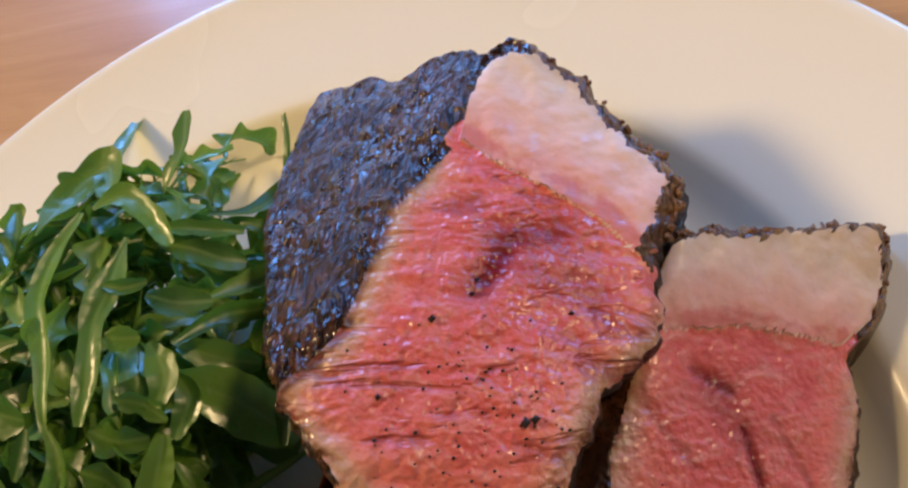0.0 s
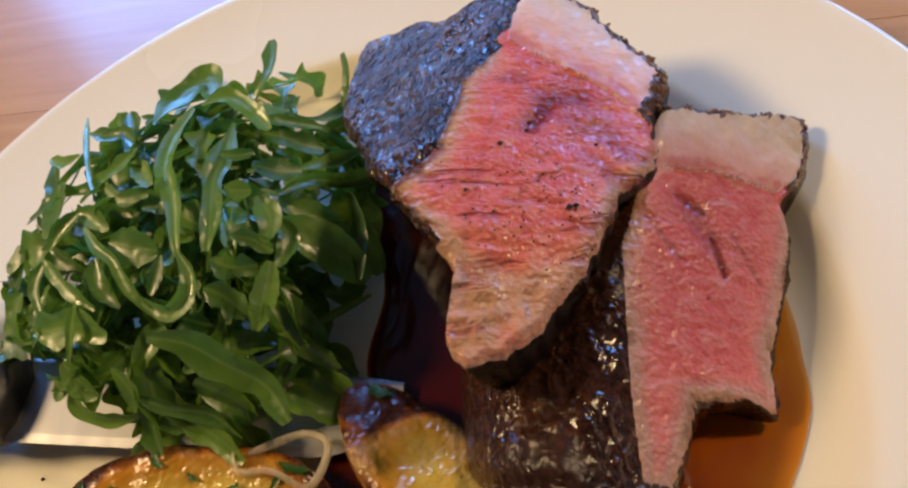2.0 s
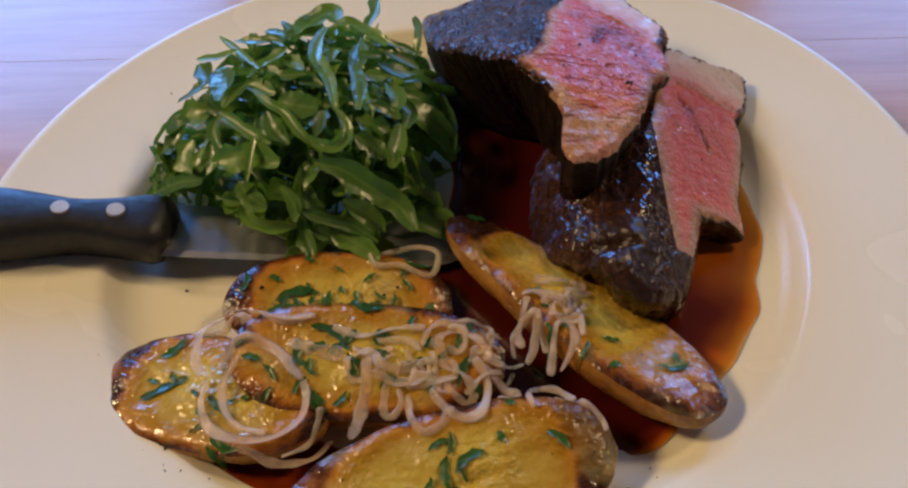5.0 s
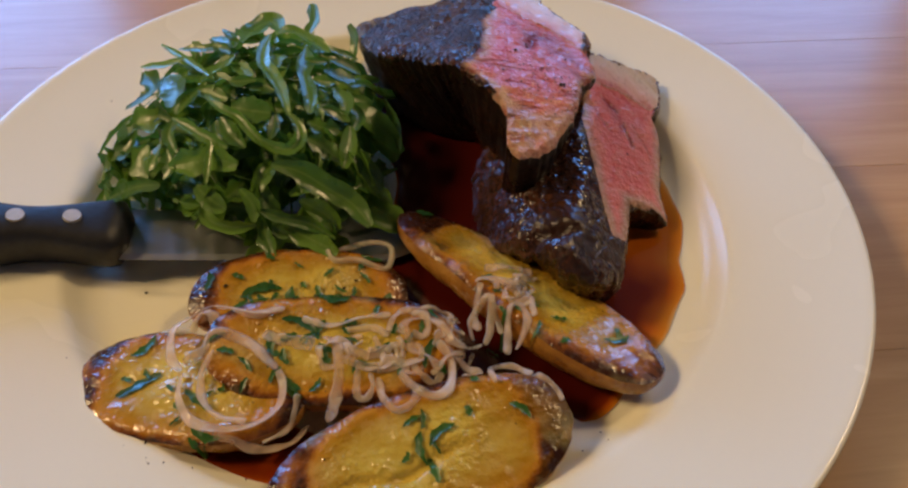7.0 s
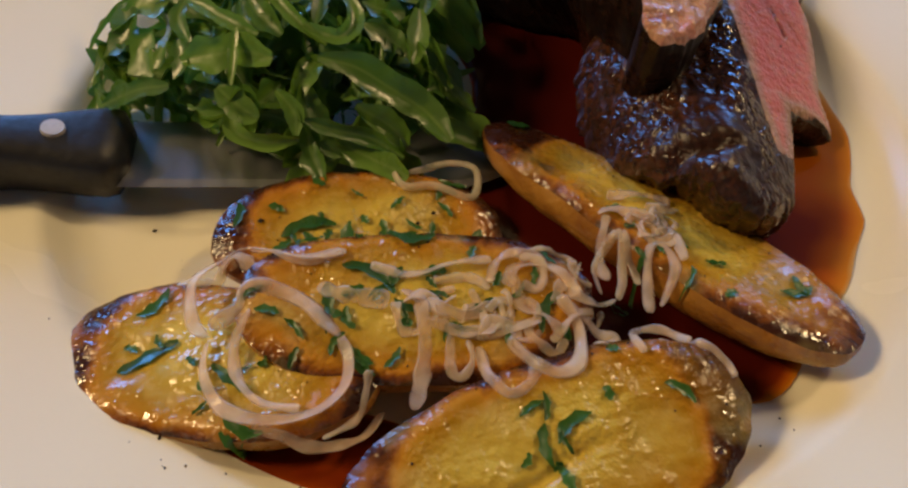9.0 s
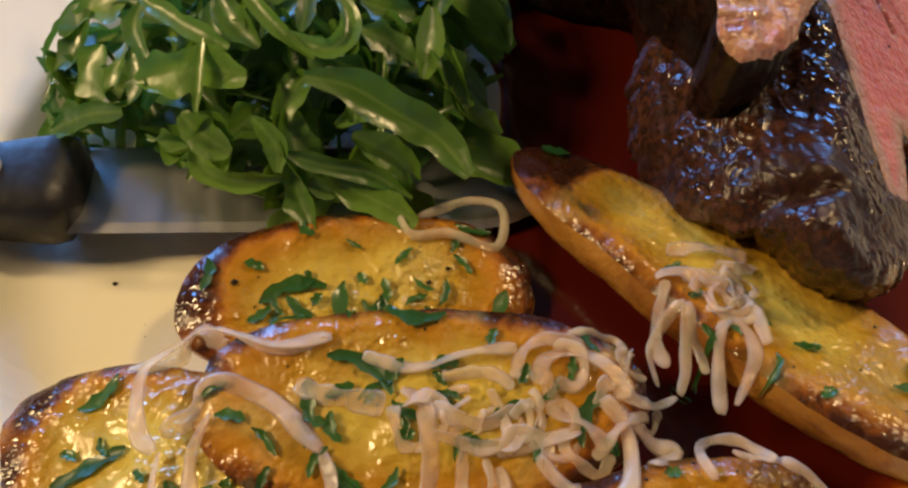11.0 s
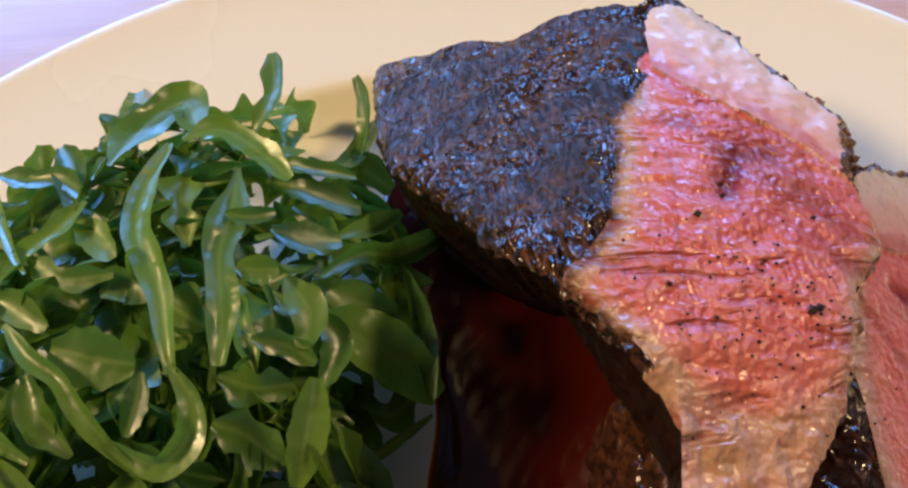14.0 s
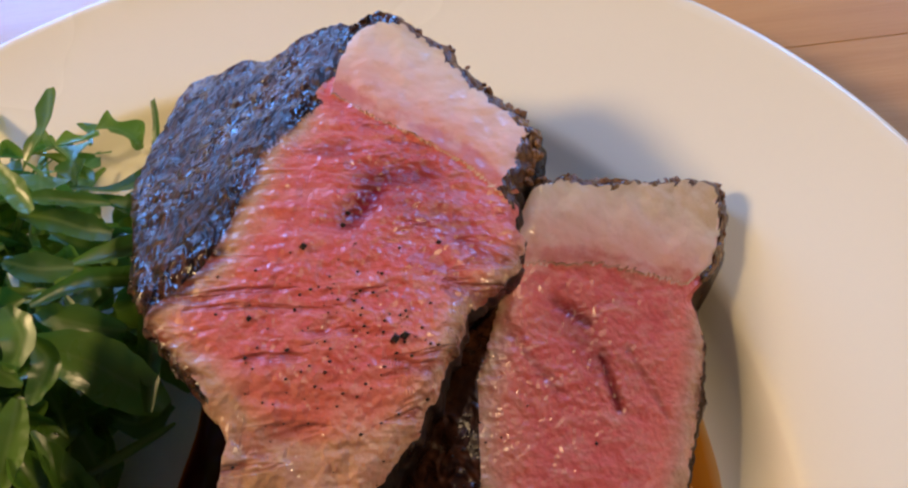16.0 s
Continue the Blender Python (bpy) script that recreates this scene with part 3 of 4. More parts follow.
# ---- potatoes ----
def potato(label, centre, along, a, b, normal, depth, bend, seed, char=0.0, taper=0.0, furrow=0.0):
    n, K, S = 120, 22, 14
    u = Vector((along[0], along[1], 0)).normalized()
    w = Vector(normal).normalized()
    u = (u - w * u.dot(w)).normalized()
    v = w.cross(u)
    c = Vector(centre)
    vs, edge = [], []
    ring = []
    for k in range(n):
        t = 2 * math.pi * k / n
        cu, su = math.cos(t), math.sin(t)
        p = 2 / 2.35
        x = a * math.copysign(abs(cu) ** p, cu)
        y = b * math.copysign(abs(su) ** p, su) * (1 + taper * x / a)
        r = 1 + 0.04 * wob(x, y, seed, 0.06, seed) + 0.02 * wob(x, y, seed, 0.25, seed)
        ring.append((x * r, y * r))

    def put(x, y, h):
        q = c + u * x + v * (y + bend * (x / a) ** 2) + w * h
        vs.append((q.x / 1000, q.y / 1000, q.z / 1000))

    for j in range(K + 1):
        f = j / K
        for x, y in ring:
            e = (1 - f) * min(b, math.hypot(x, y))
            h = -2.0 * max(0, 1 - e / 3.2) ** 2 + 0.7 * wob(x * f, y * f, seed, 0.12, seed) + 0.3 * wob(x * f, y * f, seed, 0.5, seed)
            cut = math.exp(-((y * f + 2.5 - 1.6 * math.sin(x * f * 0.22)) / 1.3) ** 2) * max(0, 1 - abs(x * f + 8) / 20) ** 0.5
            put(x * f, y * f, h - furrow * cut)
            edge.append(max(0, min(1, e / 11.0) - 1.2 * max(0, (abs(x * f / a) if char > 1.5 else x * f / a * math.copysign(1, char)) - 0.62) / 0.38 * abs(char if char < 1.5 else char - 1)))
    for j in range(1, S + 1):
        t = j / S * math.pi / 2
        for x, y in ring:
            g = math.cos(t) ** 0.75 * (1 + 0.05 * math.sin(2 * t))
            put(x * g, y * g, -2.0 - depth * math.sin(t) + 0.4 * wob(x * g, y * g, j, 0.2, seed))
            edge.append(0)
    fs = [(j * n + k, (j + 1) * n + k, (j + 1) * n + (k + 1) % n, j * n + (k + 1) % n) for j in range(K + S) for k in range(n)]
    solid(vs, fs)
    thing = tagged(new("potato_half"), label, "potato", "fried potato halves")
    m = K * n
    mesh_ob("cut_face", vs[: m + n], fs[:m], FLESH, thing, "golden fried cut face with browned edges", attrs={"edge": edge[: m + n]})
    mesh_ob("skin", vs[m:], [tuple(i - m for i in f) for f in fs[m:]], SKIN, thing, "crisp brown roasted skin")


potato("golden fried potato half with chopped herbs, beside the knife", (-35, -29.5, 17.5), (1, -0.1), 33.5, 15.5, (0.08, -0.22, 1), 9, -2, 1, -0.6)
potato("long golden potato half with dark charred tip, against the steak", (31.8, -43, 20), (57, -79), 49.5, 15.2, (0.24, 0.17, 1), 12, -2, 2, -1.0, 0.24)
potato("browned potato half at the end of the heap", (-69.5, -58.5, 19.5), (1, -0.40), 34, 17.5, (-0.12, -0.02, 1), 12, 0, 3, -0.7)
potato("golden potato half with charred blistered edge, in front", (-9, -95, 20.5), (1, 0.14), 41, 18.5, (0.0, -0.22, 1), 11, 0, 5, 1.8, 0.06, 1.9)
potato("yellow potato half under a tangle of shallots", (-28, -60, 26), (71, -14), 36, 16.5, (0.0, -0.25, 1), 14, 1, 4)


# ---- knife ----
def knife():
    k = tagged(new("steak_knife"), "steak knife with riveted black handle, lying across the rim", "knife")
    u = Vector((0.989, -0.148, -0.075)).normalized()
    side = Vector((0.148, 0.989, 0.0)).normalized()
    up = u.cross(side).normalized()
    base = Vector((-85.5, 5.6, 17.0))

    def at(s, y, h, axis=u):
        q = base + axis * s + side * y + up * h
        return (q.x / 1000, q.y / 1000, q.z / 1000)

    vs, fs = [], []
    m = 30
    for i in range(m + 1):
        f = i / m
        s = -4 + 101 * f
        top = 10.8 - 12 * max(0, f - 0.55) ** 1.6
        low = -11.4 + 9.0 * max(0, (f - 0.8) / 0.2) ** 2
        for y, h in ((low, 0.0), (low + 2.2, 0.55), (top - 1, 1.0), (top, 0.6), (top, -0.6), (top - 1, -1.0), (low + 2.2, -0.55)):
            vs.append(at(s, y, h))
    for i in range(m):
        for j in range(7):
            fs.append((i * 7 + j, i * 7 + (j + 1) % 7, (i + 1) * 7 + (j + 1) % 7, (i + 1) * 7 + j))
    fs += [tuple(range(7))[::-1], tuple(m * 7 + j for j in range(7))]
    solid(vs, fs)
    mesh_ob("blade", vs, fs, STEEL, k, "brushed steel blade", smooth=False)
    hu = Vector((-0.972, 0.03, 0.19)).normalized()
    vs, fs = [], []
    m, r = 40, 28
    for i in range(m + 1):
        f = i / m
        s = 104 * f
        half = 10.8 - 2.6 * math.sin(math.pi * min(1, f / 0.5)) ** 2 + 2.2 * math.sin(math.pi * max(0, min(1, (f - 0.3) / 0.7))) + (0.9 if f < 0.1 else 0.9 * max(0, 1 - (f - 0.1) / 0.15))
        thick = 7.4 + 0.8 * math.sin(math.pi * f)
        g = min(1, (i + 0.35) / 1.6, (m - i + 0.35) / 1.6) ** 0.45
        for j in range(r):
            t = 2 * math.pi * j / r
            cy, sy = math.cos(t), math.sin(t)
            y = half * g * math.copysign(abs(cy) ** 0.6, cy) - 0.6 - 2.0 * math.sin(math.pi * f) * (cy > 0)
            h = thick * g * math.copysign(abs(sy) ** 0.6, sy) + 1.0
            vs.append(at(s, y, h, hu))
    for i in range(m):
        for j in range(r):
            fs.append((i * r + j, i * r + (j + 1) % r, (i + 1) * r + (j + 1) % r, (i + 1) * r + j))
    fs += [tuple(range(r))[::-1], tuple(m * r + j for j in range(r))]
    solid(vs, fs)
    handle = mesh_ob("handle", vs, [f[::-1] for f in fs], HANDLE, k, "black riveted handle")
    for s in (16, 32, 66):
        bm = bmesh.new()
        bmesh.ops.create_cone(bm, cap_ends=True, segments=24, radius1=0.0029, radius2=0.0026, depth=0.0012)
        q = Vector(at(s, -1.2, 8.9, hu))
        nrm = hu.cross(side)
        nrm = nrm if nrm.z > 0 else -nrm
        bm.transform(Matrix.Translation(q) @ nrm.to_track_quat("Z", "Y").to_matrix().to_4x4())
        part("rivet", bm, RIVET, handle, "pale metal rivet")


knife()

from mathutils.bvhtree import BVHTree

TREE = BVHTree.FromPolygons([Vector(v) for v in SOLID_V], SOLID_F)


def rest(x, y, top=90):
    """Height in mm of what lies under (x, y), and its normal."""
    hit, nrm, _, _ = TREE.ray_cast(Vector((x / 1000, y / 1000, top / 1000)), Vector((0, 0, -1)))
    if hit is None:
        return 0, Vector((0, 0, 1))
    return hit.z * 1000, nrm if nrm.z > 0 else -nrm


# ---- rocket salad ----
rng = random.Random(7)
SALAD = tagged(new("rocket_salad"), "heap of glossy green dressed rocket leaves on the plate", "salad")


def leaf(path, width, hint, twist=0.0, lobes=3.0, cut=0.55, fold=0.35, stem=0.25, seed=0):
    """One rocket leaf along a path in mm: a stalk that widens into a lobed, folded blade."""
    n, m = 34, 6
    p = spline(path, n + 1)
    vs, rib = [], []
    h = Vector(hint)
    for i in range(n + 1):
        s = i / n
        t = Vector(p[min(n, i + 1)] - p[max(0, i - 1)]).normalized()
        nn = (h - t * h.dot(t)).normalized()
        nn = (Matrix.Rotation(twist * (s - 0.3), 3, t) @ nn).normalized()
        b = t.cross(nn)
        lob = (1, 1)
        if s < stem:
            w = width * 0.13
        else:
            q = (s - stem) / (1 - stem)
            w = width * (0.13 + 0.87 * math.sin(math.pi * min(1, q * 0.93 + 0.03)) ** 0.7)
            lob = [1 - cut * (0.5 + 0.5 * math.cos(2 * math.pi * (lobes * q + sh * q))) ** 0.85 * (1 - 0.35 * q) for sh in (0.0, 0.45 * math.sin(seed * 2.1))]
        for j in range(m + 1):
            y = 2 * j / m - 1
            rip = (0.24 * wob(p[i][0] + y * 9, p[i][1], p[i][2], 0.11, seed) + 0.05 * wob(p[i][0], p[i][1] + y * 5, p[i][2], 0.33, seed)) * width * abs(y)
            wy = w * lob[y > 0] * (1 + 0.20 * wob(i * 0.22, y, 0, 1.0, seed) * abs(y))
            q3 = Vector(p[i]) + b * (wy * y) + nn * (fold * w * lob[y > 0] * y * y + rip)
            vs.append(tuple(q3 / 1000))
            rib.append(abs(y) * w * lob[y > 0] / 6.0)
    fs = [(i * (m + 1) + j, i * (m + 1) + j + 1, (i + 1) * (m + 1) + j + 1, (i + 1) * (m + 1) + j) for i in range(n) for j in range(m)]
    mesh_ob("leaf", vs, fs, LEAF, SALAD, attrs={"rib": rib})


def mound(x, y):
    d = abs((x + 43) / 57) ** 2.5 + abs((y - 45) / 62) ** 2.5
    return 9 + 38 * max(0, 1 - d) ** 0.7


# leaves that stand out on top of the heap
leaf([(-71.7, 78.2, 39.9), (-61.8, 56.5, 46.4), (-55.8, 44.0, 49.6), (-52.4, 37.9, 50.5)], 1.4, (-0.25, -0.13, 1), 0.4, 2, 0.20, 0.60, 0.0, 101)
leaf([(-32.5, 62.5, 49.0), (-35.4, 53.1, 49.8), (-36.0, 43.6, 50.1), (-33.6, 36.6, 49.8), (-31.8, 30.8, 49.1), (-31.0, 24.2, 48.0), (-30.4, 18.6, 46.5)], 2.5, (0.14, -0.36, 1), 0.3, 1, 0.15, 0.50, 0.0, 102)
leaf([(-30.6, 19.8, 47.0), (-28.1, 15.1, 45.1), (-28.4, 10.4, 43.4), (-32.2, 6.8, 42.5), (-36.1, 8.3, 43.0), (-39.9, 11.0, 44.2)], 2.2, (0.15, -0.74, 1), -0.4, 1, 0.20, 0.60, 0.0, 103)
leaf([(-34.7, 19.5, 46.7), (-35.7, 15.4, 45.3), (-37.3, 11.2, 43.8)], 1.9, (0.10, -0.69, 1), 0.2, 1, 0.10, 0.30, 0.0, 104)
leaf([(-55.4, 30.4, 48.6), (-50.8, 24.4, 47.9), (-46.2, 20.4, 47.0), (-43.5, 15.7, 45.5), (-40.0, 11.0, 43.5), (-35.5, 6.5, 41.2)], 1.9, (-0.03, -0.65, 1), 0.5, 2, 0.20, 0.50, 0.0, 105)
leaf([(-48.2, 25.7, 47.5), (-42.4, 23.2, 46.9), (-35.9, 21.2, 46.4)], 4.3, (0.01, -0.57, 1), 0.1, 1, 0.00, 0.20, 0.0, 106)
leaf([(-20.8, 55.0, 48.1), (-21.8, 44.9, 48.5), (-23.4, 37.2, 48.6), (-23.2, 29.5, 48.0), (-23.2, 23.5, 46.9), (-23.6, 18.9, 45.9)], 3.6, (0.29, -0.41, 1), 0.2, 2, 0.55, 0.30, 0.0, 107)
leaf([(-22.5, 44.4, 49.3), (-18.6, 43.9, 48.1), (-15.0, 45.2, 46.9)], 1.6, (0.35, -0.27, 1), 0.2, 1, 0.10, 0.40, 0.0, 108)
leaf([(-8.7, 32.7, 44.6), (-2.6, 39.6, 39.5), (3.6, 45.6, 30.3), (15.8, 62.4, 15.0)], 2.4, (0.64, -0.26, 1), 0.2, 1, 0.10, 0.30, 0.0, 109)
leaf([(-20.9, 34.5, 48.0), (-18.0, 34.1, 47.0), (-14.9, 34.4, 46.0)], 2.4, (0.36, -0.42, 1), 0.1, 1, 0.00, 0.20, 0.0, 110)
leaf([(-16.4, 43.6, 44.8), (-11.1, 42.4, 42.2), (-5.9, 43.3, 39.3)], 3.0, (0.46, -0.29, 1), 0.2, 1, 0.10, 0.20, 0.0, 111)
leaf([(-6.2, 44.0, 39.4), (-1.1, 48.9, 34.9), (4.1, 55.3, 29.8)], 2.1, (0.60, -0.20, 1), 0.2, 1, 0.10, 0.30, 0.0, 112)
leaf([(-17.5, 56.0, 43.0), (-11.6, 55.1, 40.3), (-6.7, 53.6, 37.5), (-2.7, 53.6, 34.6)], 3.6, (0.48, -0.13, 1), 0.4, 2, 0.40, 0.30, 0.0, 113)
leaf([(-17.0, 58.2, 45.0), (-9.9, 58.7, 41.1), (-2.8, 59.4, 36.6)], 2.1, (0.47, -0.07, 1), 0.3, 2, 0.30, 0.40, 0.0, 114)
leaf([(-57.3, 127.3, 12.0), (-45.6, 76.3, 35.5), (-43.8, 63.9, 46.6), (-44.7, 56.4, 49.6)], 3.1, (-0.07, 0.25, 1), 0.5, 1, 0.25, 0.35, 0.0, 115)
leaf([(-42.4, 59.1, 49.3), (-37.8, 69.5, 47.3), (-31.7, 75.4, 46.3), (-28.0, 66.5, 47.1)], 4.8, (0.11, 0.06, 1), 0.4, 2, 0.30, 0.30, 0.0, 116)
leaf([(-30.5, 63.3, 48.6), (-24.4, 65.7, 47.3), (-18.6, 61.0, 46.0), (-12.9, 54.0, 44.7)], 3.2, (0.31, -0.04, 1), 0.4, 2, 0.40, 0.40, 0.0, 119)
leaf([(-10.6, 63.5, 38.8), (-5.3, 71.8, 27.6), (0.4, 100.2, 10.4)], 2.2, (0.54, 0.21, 1), 0.3, 1, 0.20, 0.30, 0.0, 120)
leaf([(-53.4, 69.1, 46.0), (-50.2, 63.4, 47.3), (-48.1, 56.1, 48.3), (-47.3, 49.4, 48.9)], 3.1, (-0.10, -0.06, 1), 0.5, 1, 0.20, 0.40, 0.0, 121)
leaf([(-64.5, 65.4, 45.4), (-57.1, 60.9, 47.3), (-50.7, 58.6, 48.5), (-45.3, 52.6, 49.2)], 2.5, (-0.16, -0.06, 1), 0.3, 2, 0.50, 0.40, 0.0, 122)
leaf([(-45.2, 51.4, 49.8), (-49.1, 46.6, 49.7), (-53.5, 42.4, 49.4), (-57.7, 37.6, 48.9)], 2.6, (-0.12, -0.27, 1), 0.7, 2, 0.40, 0.50, 0.0, 123)
leaf([(-53.5, 41.9, 49.6), (-47.1, 36.5, 49.6), (-39.2, 35.6, 49.6)], 2.4, (-0.05, -0.36, 1), 0.2, 2, 0.50, 0.30, 0.0, 124)
leaf([(-47.0, 49.6, 47.9), (-43.0, 44.1, 47.9), (-40.4, 40.1, 47.9)], 2.7, (-0.01, -0.27, 1), 0.3, 1, 0.10, 0.40, 0.0, 125)
leaf([(-78.4, 63.4, 41.1), (-68.9, 55.8, 45.7), (-62.1, 53.9, 49.0)], 1.9, (-0.38, -0.08, 1), 0.3, 2, 0.30, 0.40, 0.0, 126)
leaf([(-77.4, 61.8, 40.0), (-73.6, 50.9, 41.3), (-77.5, 46.2, 39.9), (-84.3, 47.4, 36.0)], 4.5, (-0.50, -0.17, 1), 0.6, 2, 0.50, 0.30, 0.0, 127)
leaf([(-68.1, 48.1, 46.4), (-65.6, 38.8, 46.7), (-66.6, 31.0, 46.3)], 4.8, (-0.34, -0.35, 1), 0.2, 1, 0.15, 0.25, 0.0, 128)
leaf([(-66.7, 25.6, 45.8), (-61.4, 19.6, 45.6), (-56.4, 14.6, 44.9), (-50.7, 10.2, 43.7)], 2.3, (-0.23, -0.66, 1), 0.3, 2, 0.30, 0.50, 0.0, 129)
leaf([(-66.4, 25.1, 45.3), (-68.4, 20.3, 43.5), (-66.6, 13.2, 41.6)], 2.2, (-0.34, -0.63, 1), 0.3, 1, 0.20, 0.50, 0.0, 130)
leaf([(-65.5, 27.2, 46.0), (-61.3, 32.2, 47.5), (-57.9, 35.1, 48.7)], 2.6, (-0.27, -0.46, 1), 0.3, 1, 0.20, 0.50, 0.0, 131)
leaf([(-59.6, 36.1, 47.6), (-54.7, 34.0, 47.9), (-49.0, 29.3, 47.9)], 2.7, (-0.16, -0.43, 1), 0.3, 1, 0.10, 0.40, 0.0, 132)
leaf([(-52.2, 22.5, 46.1), (-49.9, 16.7, 44.6), (-46.9, 13.0, 43.3), (-45.3, 10.7, 42.2)], 3.2, (-0.08, -0.68, 1), 0.5, 1, 0.20, 0.50, 0.0, 133)
leaf([(-69.3, 10.2, 39.1), (-62.5, 8.8, 40.4), (-55.5, 8.4, 41.0), (-48.4, 5.1, 40.5)], 5.2, (-0.23, -0.79, 1), 0.3, 2, 0.35, 0.25, 0.0, 134)
leaf([(-55.4, 12.0, 45.0), (-57.0, 6.1, 41.5), (-58.6, 0.7, 37.6)], 1.3, (-0.20, -0.82, 1), 0.2, 1, 0.10, 0.50, 0.0, 135)
leaf([(-60.3, 1.8, 35.8), (-56.8, -0.7, 34.3), (-53.4, -3.3, 32.6)], 3.5, (-0.20, -0.92, 1), 0.3, 1, 0.20, 0.30, 0.0, 136)
leaf([(-38.1, 2.4, 40.8), (-29.9, 1.0, 37.7), (-22.6, -2.8, 33.2), (-15.1, -6.5, 28.0), (-10.3, -14.1, 24.4)], 4.7, (0.28, -0.96, 1), 0.2, 2, 0.30, 0.35, 0.0, 137)
leaf([(-15.8, 4.1, 33.9), (-13.5, 10.7, 36.6), (-11.4, 18.4, 39.1)], 3.0, (0.42, -0.75, 1), 0.2, 1, 0.00, 0.35, 0.0, 138)
leaf([(-26.1, 12.6, 41.1), (-21.9, 11.1, 38.7), (-17.1, 7.0, 35.4)], 3.9, (0.30, -0.76, 1), 0.3, 2, 0.40, 0.30, 0.0, 139)
leaf([(-11.0, 28.2, 40.3), (-3.7, 26.3, 34.7), (2.2, 23.1, 28.9), (6.0, 20.4, 23.0)], 5.4, (0.59, -0.56, 1), 0.1, 1, 0.10, 0.15, 0.0, 140)
leaf([(3.6, 40.9, 31.7), (4.9, 31.4, 29.0), (4.7, 18.6, 25.9)], 2.1, (0.68, -0.47, 1), 0.2, 1, 0.10, 0.40, 0.0, 141)
leaf([(-11.4, 8.8, 23.7), (-5.2, 13.2, 20.4), (4.2, 21.0, 15.6)], 1.0, (0.56, -0.70, 1), 0.2, 1, 0.10, 0.40, 0.0, 142)
leaf([(-10.3, 5.4, 29.7), (-6.4, 2.6, 24.6), (-1.2, -0.2, 19.4)], 2.8, (0.53, -0.87, 1), 0.5, 2, 0.40, 0.40, 0.0, 143)
leaf([(-45.0, -6.3, 31.0), (-37.0, -8.9, 28.1), (-29.1, -10.1, 25.2), (-22.0, -15.4, 22.4)], 2.4, (0.14, -1.05, 1), 0.6, 2, 0.30, 0.50, 0.0, 144)
leaf([(-59.8, -0.5, 34.0), (-59.6, -5.9, 29.9), (-53.8, -8.6, 27.6), (-45.3, -8.9, 27.1)], 2.6, (-0.17, -0.99, 1), 0.7, 2, 0.40, 0.50, 0.0, 145)
leaf([(-48.8, -1.0, 36.0), (-45.6, -5.2, 32.1), (-46.0, -8.8, 28.2)], 2.4, (-0.05, -0.98, 1), 0.4, 1, 0.20, 0.40, 0.0, 146)
leaf([(-41.1, -9.8, 25.7), (-37.8, -11.1, 24.3), (-35.1, -11.3, 23.3)], 2.2, (0.07, -1.06, 1), 0.3, 1, 0.10, 0.30, 0.0, 147)
leaf([(-51.1, -17.1, 19.3), (-44.4, -12.8, 20.2), (-36.7, -11.0, 22.1)], 3.5, (-0.02, -1.10, 1), 0.4, 2, 0.40, 0.30, 0.0, 148)
leaf([(-37.8, -9.1, 25.6), (-30.8, -12.6, 22.1), (-21.9, -19.9, 20.5)], 3.9, (0.18, -1.11, 1), 0.4, 2, 0.40, 0.30, 0.0, 149)
leaf([(-42.0, -5.7, 29.7), (-43.4, -10.1, 24.9), (-41.5, -17.8, 20.4)], 3.2, (0.01, -1.07, 1), 0.5, 2, 0.40, 0.40, 0.0, 150)
leaf([(-31.3, -4.2, 30.5), (-23.9, -7.1, 25.5), (-20.3, -9.9, 20.4)], 3.5, (0.25, -1.01, 1), 0.4, 1, 0.20, 0.40, 0.0, 151)
leaf([(-91.2, 16.6, 24.2), (-81.5, 12.2, 30.8), (-73.0, 6.6, 35.3)], 3.0, (-0.56, -0.74, 1), 0.4, 2, 0.40, 0.40, 0.0, 152)
leaf([(-75.8, 21.7, 39.3), (-78.5, 17.5, 36.8), (-76.6, 11.4, 34.8)], 4.5, (-0.49, -0.67, 1), 0.4, 2, 0.35, 0.30, 0.0, 153)
leaf([(-90.1, 28.8, 29.0), (-83.2, 30.4, 34.2), (-83.0, 39.0, 37.1)], 4.6, (-0.61, -0.44, 1), 0.4, 2, 0.40, 0.30, 0.0, 154)
leaf([(-61.9, 2.4, 36.3), (-58.2, -1.6, 33.9), (-53.9, -4.9, 31.6)], 3.7, (-0.21, -0.93, 1), 0.4, 1, 0.20, 0.40, 0.0, 155)
leaf([(-14.5, 34.3, 43.8), (-11.4, 28.7, 42.0), (-12.6, 22.6, 40.9)], 3.1, (0.43, -0.50, 1), 0.4, 1, 0.15, 0.30, 0.0, 156)
leaf([(-19.9, 24.1, 43.7), (-15.2, 23.4, 41.6), (-11.1, 20.8, 39.2)], 2.4, (0.39, -0.58, 1), 0.4, 2, 0.40, 0.40, 0.0, 157)
leaf([(-11.2, 34.7, 40.1), (-4.9, 33.2, 35.7), (1.1, 33.1, 30.9)], 3.2, (0.54, -0.43, 1), 0.3, 1, 0.10, 0.30, 0.0, 158)
leaf([(-10.8, 29.0, 40.2), (-8.0, 24.9, 38.4), (-10.3, 17.8, 37.3)], 2.5, (0.48, -0.57, 1), 0.4, 1, 0.10, 0.30, 0.0, 159)
